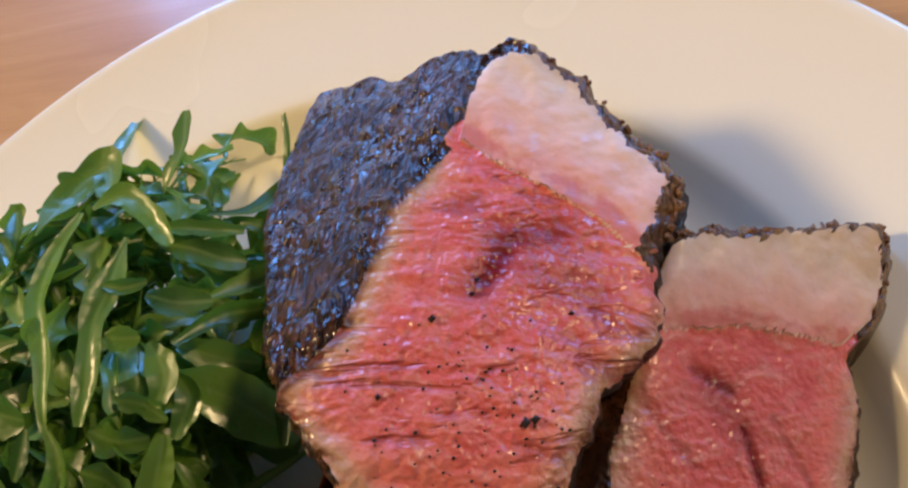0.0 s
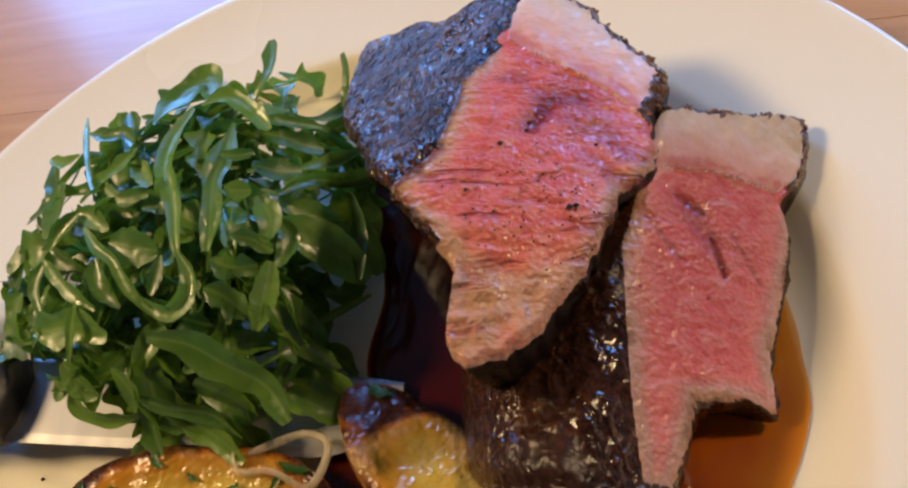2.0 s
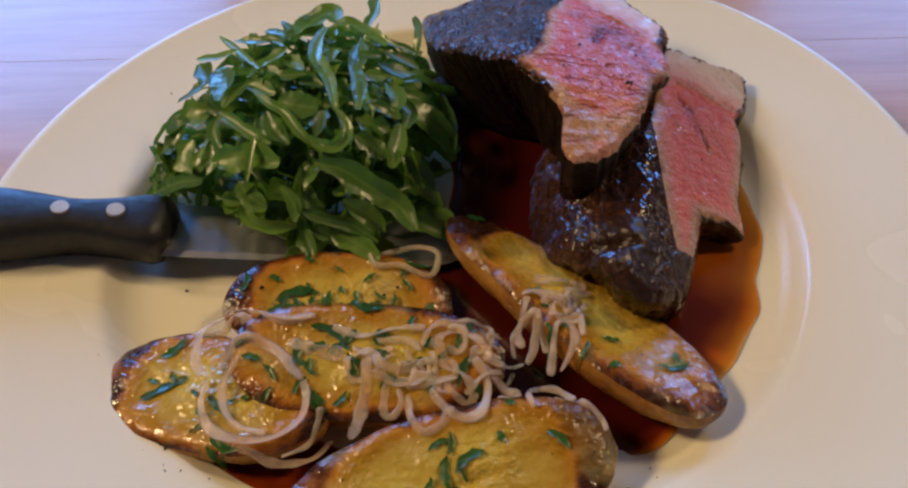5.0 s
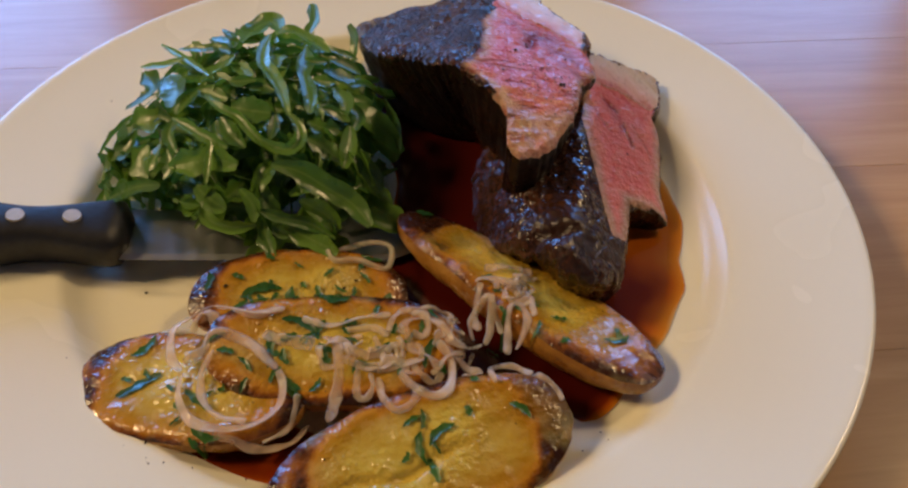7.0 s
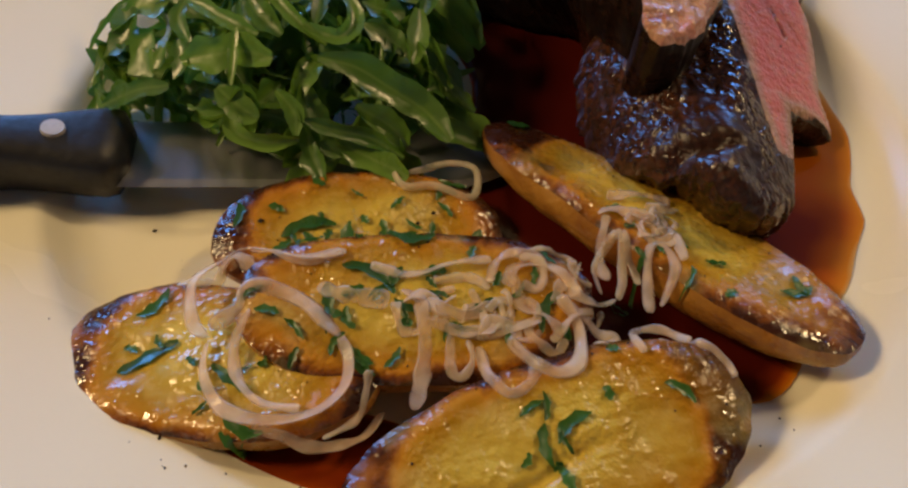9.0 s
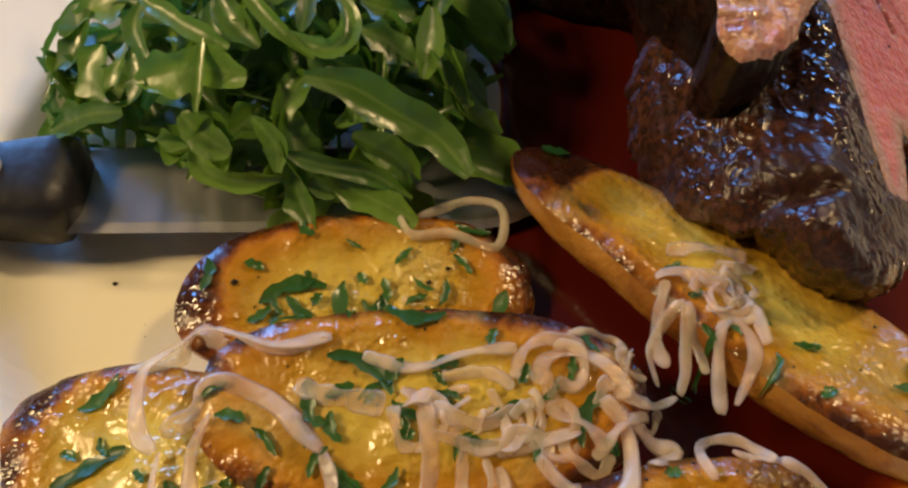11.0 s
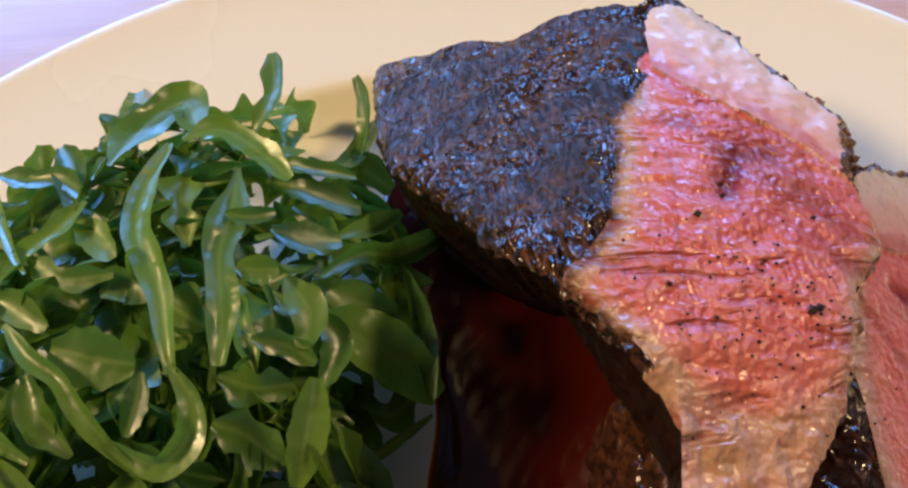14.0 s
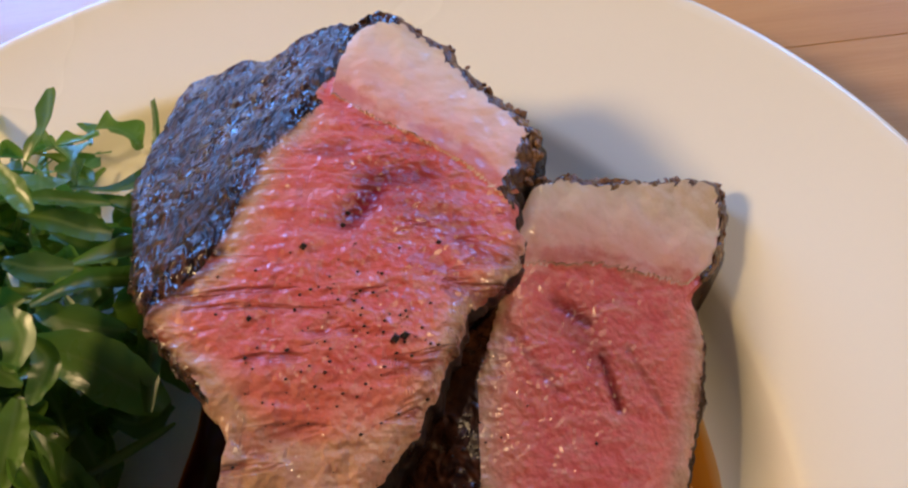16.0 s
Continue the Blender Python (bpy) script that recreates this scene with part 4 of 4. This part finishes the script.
leaf([(-41.8, 33.7, 47.5), (-37.6, 35.2, 47.4), (-33.7, 32.2, 47.1)], 3.7, (0.08, -0.43, 1), 0.5, 2, 0.40, 0.40, 0.0, 160)
leaf([(-25.1, 19.4, 42.4), (-20.1, 17.6, 40.5), (-14.8, 18.3, 38.6)], 3.5, (0.33, -0.64, 1), 0.5, 2, 0.50, 0.30, 0.0, 161)
leaf([(-53.6, 23.3, 44.5), (-52.2, 16.9, 42.9), (-47.1, 12.3, 41.3)], 3.7, (-0.11, -0.66, 1), 0.5, 2, 0.40, 0.40, 0.0, 162)
leaf([(-69.5, 16.1, 40.7), (-69.0, 10.7, 38.3), (-71.6, 7.9, 35.8)], 3.2, (-0.39, -0.74, 1), 0.5, 2, 0.50, 0.40, 0.0, 163)
leaf([(-24, 66, 38), (-18, 72, 43), (-15.5, 78, 44), (-15.8, 87, 45)], 3.0, (-0.6, -0.4, 0.7), 1.2, 2, 0.5, 0.4, 0.2, 2)
# leaves low beside the steak and the blade
leaf([(-30, -2, 22), (-26, -10, 20), (-22, -15, 14), (-20, -18, 11)], 6.5, (0.2, -0.7, 0.7), 0.5, 2, 0.4, 0.3, 0.0, 15)
leaf([(-6, 76, 18), (-1.5, 80, 25), (0, 87, 29), (-1.5, 94, 30)], 2.6, (-0.8, -0.3, 0.4), 0.4, 1, 0.1, 0.4, 0.0, 60)
leaf([(-14, 66, 16), (-8, 72, 20), (-3, 76, 20), (2, 74, 15)], 4.5, (0.1, -0.3, 1), 0.4, 2, 0.4, 0.4, 0.0, 61)
leaf([(-10, 60, 16), (-4, 54, 18), (1, 46, 16), (3, 38, 12)], 5.5, (0.5, 0.1, 0.8), 0.3, 2, 0.35, 0.3, 0.0, 62)
leaf([(-12, 44, 18), (-5, 40, 19), (1, 36, 15), (5, 30, 11)], 5.5, (0.5, 0.0, 0.8), 0.5, 1, 0.2, 0.3, 0.0, 63)
leaf([(-10, 70, 20), (-5, 66, 22), (0, 60, 20), (3, 54, 14)], 4.0, (0.5, 0.1, 0.8), -0.3, 2, 0.4, 0.4, 0.0, 65)
leaf([(-18, 6, 18), (-10, 2, 19), (-3, -4, 17), (3, -8, 13)], 5.0, (0.2, -0.4, 1), 0.8, 2, 0.5, 0.4, 0.0, 17)
leaf([(-14, -4, 20), (-8, -8, 20), (-2, -10, 17), (1, -6, 15)], 4.0, (0.2, -0.5, 1), -0.8, 2, 0.4, 0.5, 0.0, 18)
leaf([(-13, 30, 16), (-8, 24, 18), (-3, 22, 16), (1, 27, 12)], 4.2, (0.3, -0.3, 1), 0.5, 2, 0.7, 0.4, 0.1, 66)
leaf([(-18, 10, 20), (-11, 6, 19), (-5, 6, 15), (0, 2, 11)], 4.6, (0.2, -0.3, 1), 0.5, 2, 0.75, 0.3, 0.0, 67)
leaf([(-24, 16, 26), (-16, 18, 26), (-11, 22, 22), (-8, 28, 16)], 5.2, (0.4, -0.4, 1), 0.4, 2, 0.7, 0.3, 0.0, 68)
leaf([(-22, 26, 26), (-15, 24, 24), (-10, 16, 19), (-9, 8, 12)], 5.0, (0.5, -0.3, 1), -0.4, 2, 0.75, 0.3, 0.0, 69)
leaf([(-60, 12, 24), (-52, 4, 24), (-40, -4, 22), (-30, -12, 16)], 5.0, (0, -0.6, 0.8), 0.7, 3, 0.5, 0.3, 0.1, 16)


def inside(x, y):
    """The ground that the heap covers."""
    low = 11 if x < -70 else (-1 if x < -52 else (-19 if x < -23 else -9))
    k = 2.0 if y > 60 and x < -55 else 3.0
    d = abs((x + 44) / 56) ** k + abs((y - 46) / 61) ** k
    return y > low and d < 1 and not (x > 3 and y > 34) and not (x > -6 and 5 < y < 29) and not (x > -15 and y > 68) and not (x < -38 and y > 93 + (x + 38) * 0.8)


made = 0
while made < 300:
    x, y = rng.uniform(-98, 10), rng.uniform(-20, 107)
    shell = 0.90 - 0.66 * rng.random() ** 1.5
    z = 11 + (mound(x, y) - 9) * shell
    th = rng.uniform(0, 6.283)
    kind = rng.random()
    L = rng.uniform(20, 40) if kind < 0.62 else (rng.uniform(13, 26) if kind < 0.8 else rng.uniform(22, 42))
    turn, pitch, arch = rng.uniform(-2.2, 2.2), rng.uniform(-0.6, 0.7), rng.uniform(-1.9, 0.8)
    slope = -0.55 * (math.cos(th) * (x + 43) / 54 + math.sin(th) * (y - 46) / 60)
    pts = []
    px, py, pz = x, y, z
    for s in range(5):
        pts.append((px, py, max(10.5 if not (-90 < px and py < 14) else 18.5, pz)))
        a, g = th + turn * s / 4, slope + pitch + arch * s / 4
        px, py, pz = px + math.cos(a) * math.cos(g) * L / 4, py + math.sin(a) * math.cos(g) * L / 4, pz + math.sin(g) * L / 4
    if not all(inside(p[0], p[1]) for p in pts) or max(p[2] - mound(p[0], p[1]) for p in pts) > 1.5:
        continue
    made += 1
    hint = ((x + 43) / 60 + rng.uniform(-1, 1), (y - 46) / 60 + rng.uniform(-1, 1) - 0.2, 1)
    if kind < 0.62:
        leaf(pts, rng.uniform(3.8, 6.2), hint, rng.uniform(-2.4, 2.4), rng.choice((2.4, 3, 3.4)), rng.uniform(0.76, 0.94), rng.uniform(0.15, 0.8), rng.uniform(0, 0.35), made + 20)
    elif kind < 0.8:
        leaf(pts, rng.uniform(2.6, 4.6), hint, rng.uniform(-1.8, 1.8), 1, rng.uniform(0.0, 0.3), rng.uniform(0.2, 0.8), rng.uniform(0, 0.3), made + 20)
    else:
        leaf(pts, rng.uniform(1.4, 2.6), hint, rng.uniform(-1.5, 1.5), 2, 0.4, 0.7, 0.3, made + 20)


# ---- shallots ----
def shallot(path, width, seed):
    """A limp band of shallot along a way over the plate, draped over what lies below."""
    n, m = 36, 8
    p = np.array([(x, y, rest(x, y)[0]) for x, y in spline(path, n + 1)])
    p[:, 2] += [1.0 + 0.5 * math.sin(seed * 2.1 + i * 0.2) for i in range(n + 1)]
    p[:, 2] = np.maximum(p[:, 2], p[:, 2].max() - 4.5)
    for _ in range(30):
        p[1:-1, 2] = np.maximum(p[1:-1, 2], (p[:-2, 2] + p[2:, 2]) / 2 - 0.02)
    vs = []
    for i in range(n + 1):
        t = Vector(p[min(n, i + 1)] - p[max(0, i - 1)]).normalized()
        nn = Vector((0, 0, 1)) - t * t.z
        nn = (Matrix.Rotation(0.15 + 0.75 * math.sin(seed * 1.7 + i * 0.11), 3, t) @ nn.normalized())
        b = t.cross(nn)
        g = min(1, (i + 1.7) / 3, (n - i + 1.7) / 3) * (1 + 0.5 * wob(i * 0.16, 0, seed, 1.0, seed))
        for j in range(m):
            q = 2 * math.pi * j / m
            vs.append(tuple((Vector(p[i]) + b * (width * g * math.cos(q)) + nn * (0.26 * g * math.sin(q) + 0.28 * g * width * math.cos(q) ** 2 * math.sin(seed))) / 1000))
    fs = [(i * m + j, i * m + (j + 1) % m, (i + 1) * m + (j + 1) % m, (i + 1) * m + j) for i in range(n) for j in range(m)]
    fs += [tuple(range(m))[::-1], tuple(n * m + j for j in range(m))]
    tagged(mesh_ob("shallot_ring", vs, fs, SHALLOT), "limp translucent pinkish shallot ring on the potatoes", "shallot", "shallot rings")


shallot([(-39.8, -47.1), (-49.9, -46.7), (-59.6, -39.7), (-66.8, -42.1), (-71.3, -45.8), (-71.6, -55.2), (-69.3, -59.5)], 1.4, 0)
shallot([(-69.9, -57.1), (-70.8, -64.3), (-67.8, -72.6), (-59.9, -77.1), (-50.8, -78.1), (-44.7, -74.7), (-42.9, -69.4), (-43.8, -64.6)], 1.4, 1)
shallot([(-67.1, -35.7), (-63.1, -34.8), (-59.4, -38.0)], 1.7, 2)
shallot([(-75.6, -40.2), (-69.9, -40.3), (-66.2, -35.4)], 1.0, 3)
shallot([(-68.9, -55.2), (-62.5, -54.3), (-60.5, -50.9), (-54.5, -52.6), (-49.0, -57.0), (-43.7, -64.2)], 1.7, 4)
shallot([(-60.4, -55.3), (-64.3, -59.9), (-64.2, -67.5), (-60.5, -73.6), (-53.5, -76.8)], 1.2, 5)
shallot([(-58.9, -38.8), (-49.9, -47.0), (-40.3, -47.6)], 0.9, 6)
shallot([(-46.6, -53.8), (-40.2, -56.7), (-33.4, -59.5)], 1.7, 7)
shallot([(-62.8, -77.4), (-52.4, -81.7), (-43.2, -81.8), (-38.0, -77.3)], 1.1, 8)
shallot([(-27.0, -60.2), (-27.9, -68.4), (-29.9, -75.1), (-32.4, -81.6)], 1.5, 9)
shallot([(-22.0, -66.4), (-24.1, -74.4), (-22.3, -76.5), (-19.6, -74.2), (-19.4, -70.0)], 1.0, 10)
shallot([(-17.8, -71.3), (-17.5, -78.8), (-14.7, -83.3), (-10.1, -81.5), (-6.9, -76.1)], 1.2, 11)
shallot([(-11.9, -71.2), (-8.5, -77.7), (-4.4, -80.7), (0.2, -78.9), (2.7, -70.9), (0.5, -64.6)], 1.4, 12)
shallot([(-9.3, -60.8), (-6.7, -56.9), (-1.4, -57.0), (3.0, -60.7), (4.0, -65.3)], 1.4, 13)
shallot([(-30.4, -57.3), (-24.8, -62.0), (-19.1, -64.8), (-13.3, -63.2)], 1.3, 14)
shallot([(-28.1, -64.5), (-19.8, -68.1), (-11.1, -68.9), (-4.3, -68.8)], 1.3, 15)
shallot([(-7.5, -59.1), (-7.3, -64.4), (-3.1, -68.0), (-0.5, -72.0)], 1.5, 16)
shallot([(2.5, -66.0), (6.5, -70.9), (9.8, -73.5), (5.0, -75.5)], 1.5, 17)
shallot([(-2.3, -53.1), (5.4, -53.6), (6.1, -57.7)], 0.7, 18)
shallot([(7.3, -56.3), (4.2, -63.6), (8.1, -66.2), (13.2, -64.7)], 1.1, 19)
shallot([(21.1, -36.8), (28.6, -38.2), (35.5, -40.4)], 1.7, 20)
shallot([(16.4, -43.6), (21.7, -43.7), (27.9, -47.8)], 1.7, 21)
shallot([(17.8, -44.8), (13.8, -52.9), (13.6, -58.9)], 1.2, 22)
shallot([(11.3, -61.8), (12.6, -54.7), (19.1, -49.5), (17.3, -58.9), (14.3, -64.1)], 1.1, 23)
shallot([(19.7, -68.6), (23.5, -55.7), (27.4, -55.3), (27.6, -61.0), (22.5, -67.6)], 1.1, 24)
shallot([(23.7, -45.3), (30.1, -49.4), (30.1, -60.0)], 1.2, 25)
shallot([(28.3, -41.8), (32.0, -43.5), (36.2, -42.5)], 1.4, 26)
shallot([(19.5, -49.8), (20.0, -56.0), (19.8, -61.2)], 1.1, 27)
shallot([(23.8, -78.5), (20.4, -73.7), (15.3, -72.9), (12.5, -75.8), (13.1, -80.2)], 0.9, 28)
shallot([(19.7, -74.2), (24.8, -78.4), (29.0, -83.6), (29.9, -87.3)], 0.8, 29)
shallot([(-25.7, -15.4), (-23.6, -22.1), (-16.3, -22.5), (-7.9, -26.3), (-4.7, -16.5), (-11.3, -13.6), (-21.4, -18.3)], 1.0, 30)
shallot([(-35.4, -51.0), (-28.3, -54.2), (-20.2, -53.8), (-11.1, -54.3)], 1.1, 31)
shallot([(-12.5, -58.9), (-10.0, -55.2), (-4.6, -54.2), (-0.3, -55.5)], 1.2, 32)
shallot([(-32.0, -59.8), (-31.8, -65.1), (-28.4, -67.0)], 1.0, 33)
shallot([(-16.7, -60.1), (-15.3, -65.3), (-17.2, -70.3)], 0.9, 34)
shallot([(-3.1, -72.7), (2.7, -68.7), (7.7, -67.5)], 1.0, 35)
shallot([(-50.2, -82.0), (-42.8, -79.0), (-39.3, -72.2)], 0.9, 36)
shallot([(-23.7, -56.7), (-17.3, -57.2), (-12.8, -60.1)], 1.1, 37)
rs = random.Random(11)
for i in range(24):
    x, y = (rs.gauss(-14, 9), rs.gauss(-66, 4)) if i % 3 else (rs.gauss(30, 3), rs.gauss(-48, 3))
    a, r, w = rs.uniform(0, 6.28), rs.uniform(2.4, 4.5), rs.uniform(1.8, 4.2)
    shallot([(x + r * math.cos(a + w * k / 4), y + r * rs.uniform(0.8, 1.2) * math.sin(a + w * k / 4)) for k in range(5)], rs.uniform(0.7, 1.2), 60 + i)


# ---- herbs and pepper ----
def herb(x, y, L, w, th, seed):
    """A shred of chopped parsley lying on what is below it."""
    n, m = 8, 2
    vs, fs = [], []
    for i in range(n + 1):
        s = i / n - 0.5
        a = th + 0.7 * s * math.sin(seed)
        px, py = x + L * s * math.cos(a), y + L * s * math.sin(a)
        z, nr = rest(px, py)
        b = nr.cross(Vector((math.cos(a), math.sin(a), 0))).normalized()
        ww = w * (0.25 + math.sin(math.pi * (s + 0.5)) ** 0.6) * (1 + 0.3 * math.sin(i * 1.9 + seed * 2.3))
        for j in (-1, 0, 1):
            q = Vector((px, py, z)) + nr * (0.5 + 0.35 * abs(j) + 0.4 * wob(px, py, j, 0.5, seed)) + b * (ww * j)
            vs.append(tuple(q / 1000))
    for i in range(n):
        for j in range(m):
            fs.append((i * 3 + j, i * 3 + j + 1, i * 3 + j + 4, i * 3 + j + 3))
    ob = mesh_ob("herb_shred", vs, fs, HERB, attrs={"rib": [1.0] * len(vs)})
    tagged(ob, "shred of chopped dark green parsley on the potatoes", "herb", "chopped herbs")


HERBS = [(-82, -56, 13, 1.6, 0.3), (-80, -44, 9, 1.4, 0.6), (-65, -77, 9, 1.4, -0.6), (-66, -66, 11, 1.4, -0.9), (-61, -24, 7, 1.2, -1.8), (-47, -28, 13, 1.7, 0.1), (-45, -36, 13, 1.7, -1.2), (-39, -35, 13, 1.7, -1.6), (-27, -46, 12, 1.5, -0.4), (-12, -40, 13, 1.7, 0.8),
         (-35, -38, 13, 1.6, 1.1), (-35, -52, 13, 1.6, -0.7), (-31, -54, 5, 1.1, 0.8), (-45, -56, 7, 1.3, -1.6), (-42, -61, 5, 1.1, -1.4), (-42, -69, 10, 1.4, -1.0), (-14, -63, 7, 1.2, 0.1), (-3, -66, 10, 1.4, 0.9), (-24, -60, 4, 1.1, -1.3), (-21, -67, 6, 1.2, -0.3),
         (-31, -64, 3, 1.1, -0.2), (-11, -93, 8, 1.3, -1.6), (-8, -100, 6, 1.2, -1.4), (-5, -90, 9, 1.4, 0.5), (18, -88, 7, 1.2, -0.8), (36, -70, 3, 1.1, 0.2), (52, -71, 9, 1.3, 0.1), (53, -69, 6, 1.2, -1.4), (37, -61, 5, 1.1, -0.2), (-41, -69, 6, 1.2, 2.3),
         (0, -71, 3, 1.1, -0.9), (-57, -56, 5, 1.1, -0.3), (27, -46, 7, 1.2, -0.3), (-43, -18, 4, 1.1, -0.9), (-12, -22, 7, 1.2, -0.3), (4, -86, 3, 1.1, -1.5), (-23, -54, 5, 1.2, -0.0), (-53, -23, 4, 1.1, -0.5), (-53, -33, 5, 1.1, 0.4), (-67, -78, 5, 1.2, -0.6)]
HERBS.append((8, -8, 6, 1.8, -0.5))
rh = random.Random(21)
for cx, cy, sx, sy, m in ((-35, -32, 12, 5, 20), (-26, -60, 16, 6, 26), (24, -53, 5, 5, 8), (-6, -92, 14, 6, 6), (-76, -58, 9, 7, 7)):
    for i in range(m):
        HERBS.append((rh.gauss(cx, sx), rh.gauss(cy, sy), rh.uniform(2.5, 6), rh.uniform(0.6, 1.1), rh.uniform(0, 3.1)))
for i, (x, y, L, w, th) in enumerate(HERBS):
    herb(x, y, L, w * 0.68, th, i)


def pepper():
    vs, fs = [], []
    rg = random.Random(3)

    def grain(x, y, r):
        z, nr = rest(x, y)
        k = len(vs)
        q = Vector((x, y, z)) + nr * (0.3 * r)
        for d in ((1, 0, 0), (-1, 0, 0), (0, 1, 0), (0, -1, 0), (0, 0, 1), (0, 0, -1)):
            vs.append(tuple((q + Vector(d) * r * rg.uniform(0.7, 1.2)) / 1000))
        for f in ((0, 2, 4), (2, 1, 4), (1, 3, 4), (3, 0, 4), (2, 0, 5), (1, 2, 5), (3, 1, 5), (0, 3, 5)):
            fs.append(tuple(i + k for i in f))

    # the last five grains stand for a drip and small bits on the plate
    for x, y, r in ((45.3, 23, 0.75), (50.5, 27, 0.55), (51, 29.5, 0.5), (63.6, 24, 0.5), (56.7, 8.2, 0.9), (58, 8.8, 0.7), (-18, -28.7, 0.7), (-57, -26, 0.9), (-22, -31, 0.6), (38, 12, 0.5), (-80.8, -73, 0.5), (-83.3, -12, 0.6), (-95, 79, 0.4), (-76, -80, 0.3), (-103, -40, 0.3)):
        grain(x, y, r)
    for i in range(130):
        grain(rg.gauss(52, 9), rg.gauss(9, 8), rg.uniform(0.14, 0.36))
    for i in range(90):
        grain(rg.uniform(-90, 55), rg.uniform(-100, -20), rg.uniform(0.15, 0.36))
    tagged(mesh_ob("ground_pepper", vs, fs, PEPPER, smooth=False), "scattered coarse black pepper on steak and potatoes, with dark specks on the plate", "pepper", kind="stuff")


pepper()


def crumb():
    # a white lump about 4 mm long, set among the leaves
    bm = bmesh.new()
    bmesh.ops.create_icosphere(bm, subdivisions=3, radius=1)
    for v in bm.verts:
        v.co = Vector((v.co.x * 1.1, v.co.y * 2.0, v.co.z * 0.8)) * (1 + 0.25 * wob(*v.co, 1.3, 5))
        v.co = (v.co + Vector((-83.5, 45.8, 31.4))) / 1000
    me = bpy.data.meshes.new("cheese_crumb")
    bm.to_mesh(me), bm.free()
    me.polygons.foreach_set("use_smooth", [True] * len(me.polygons))
    me.materials.append(m_plain("plain_white", (0.78, 0.76, 0.68), 0.5, 0.1, 900, 0.4))
    tagged(new("cheese_crumb", me), "small soft white crumb caught on the rocket leaves", "crumb")


crumb()
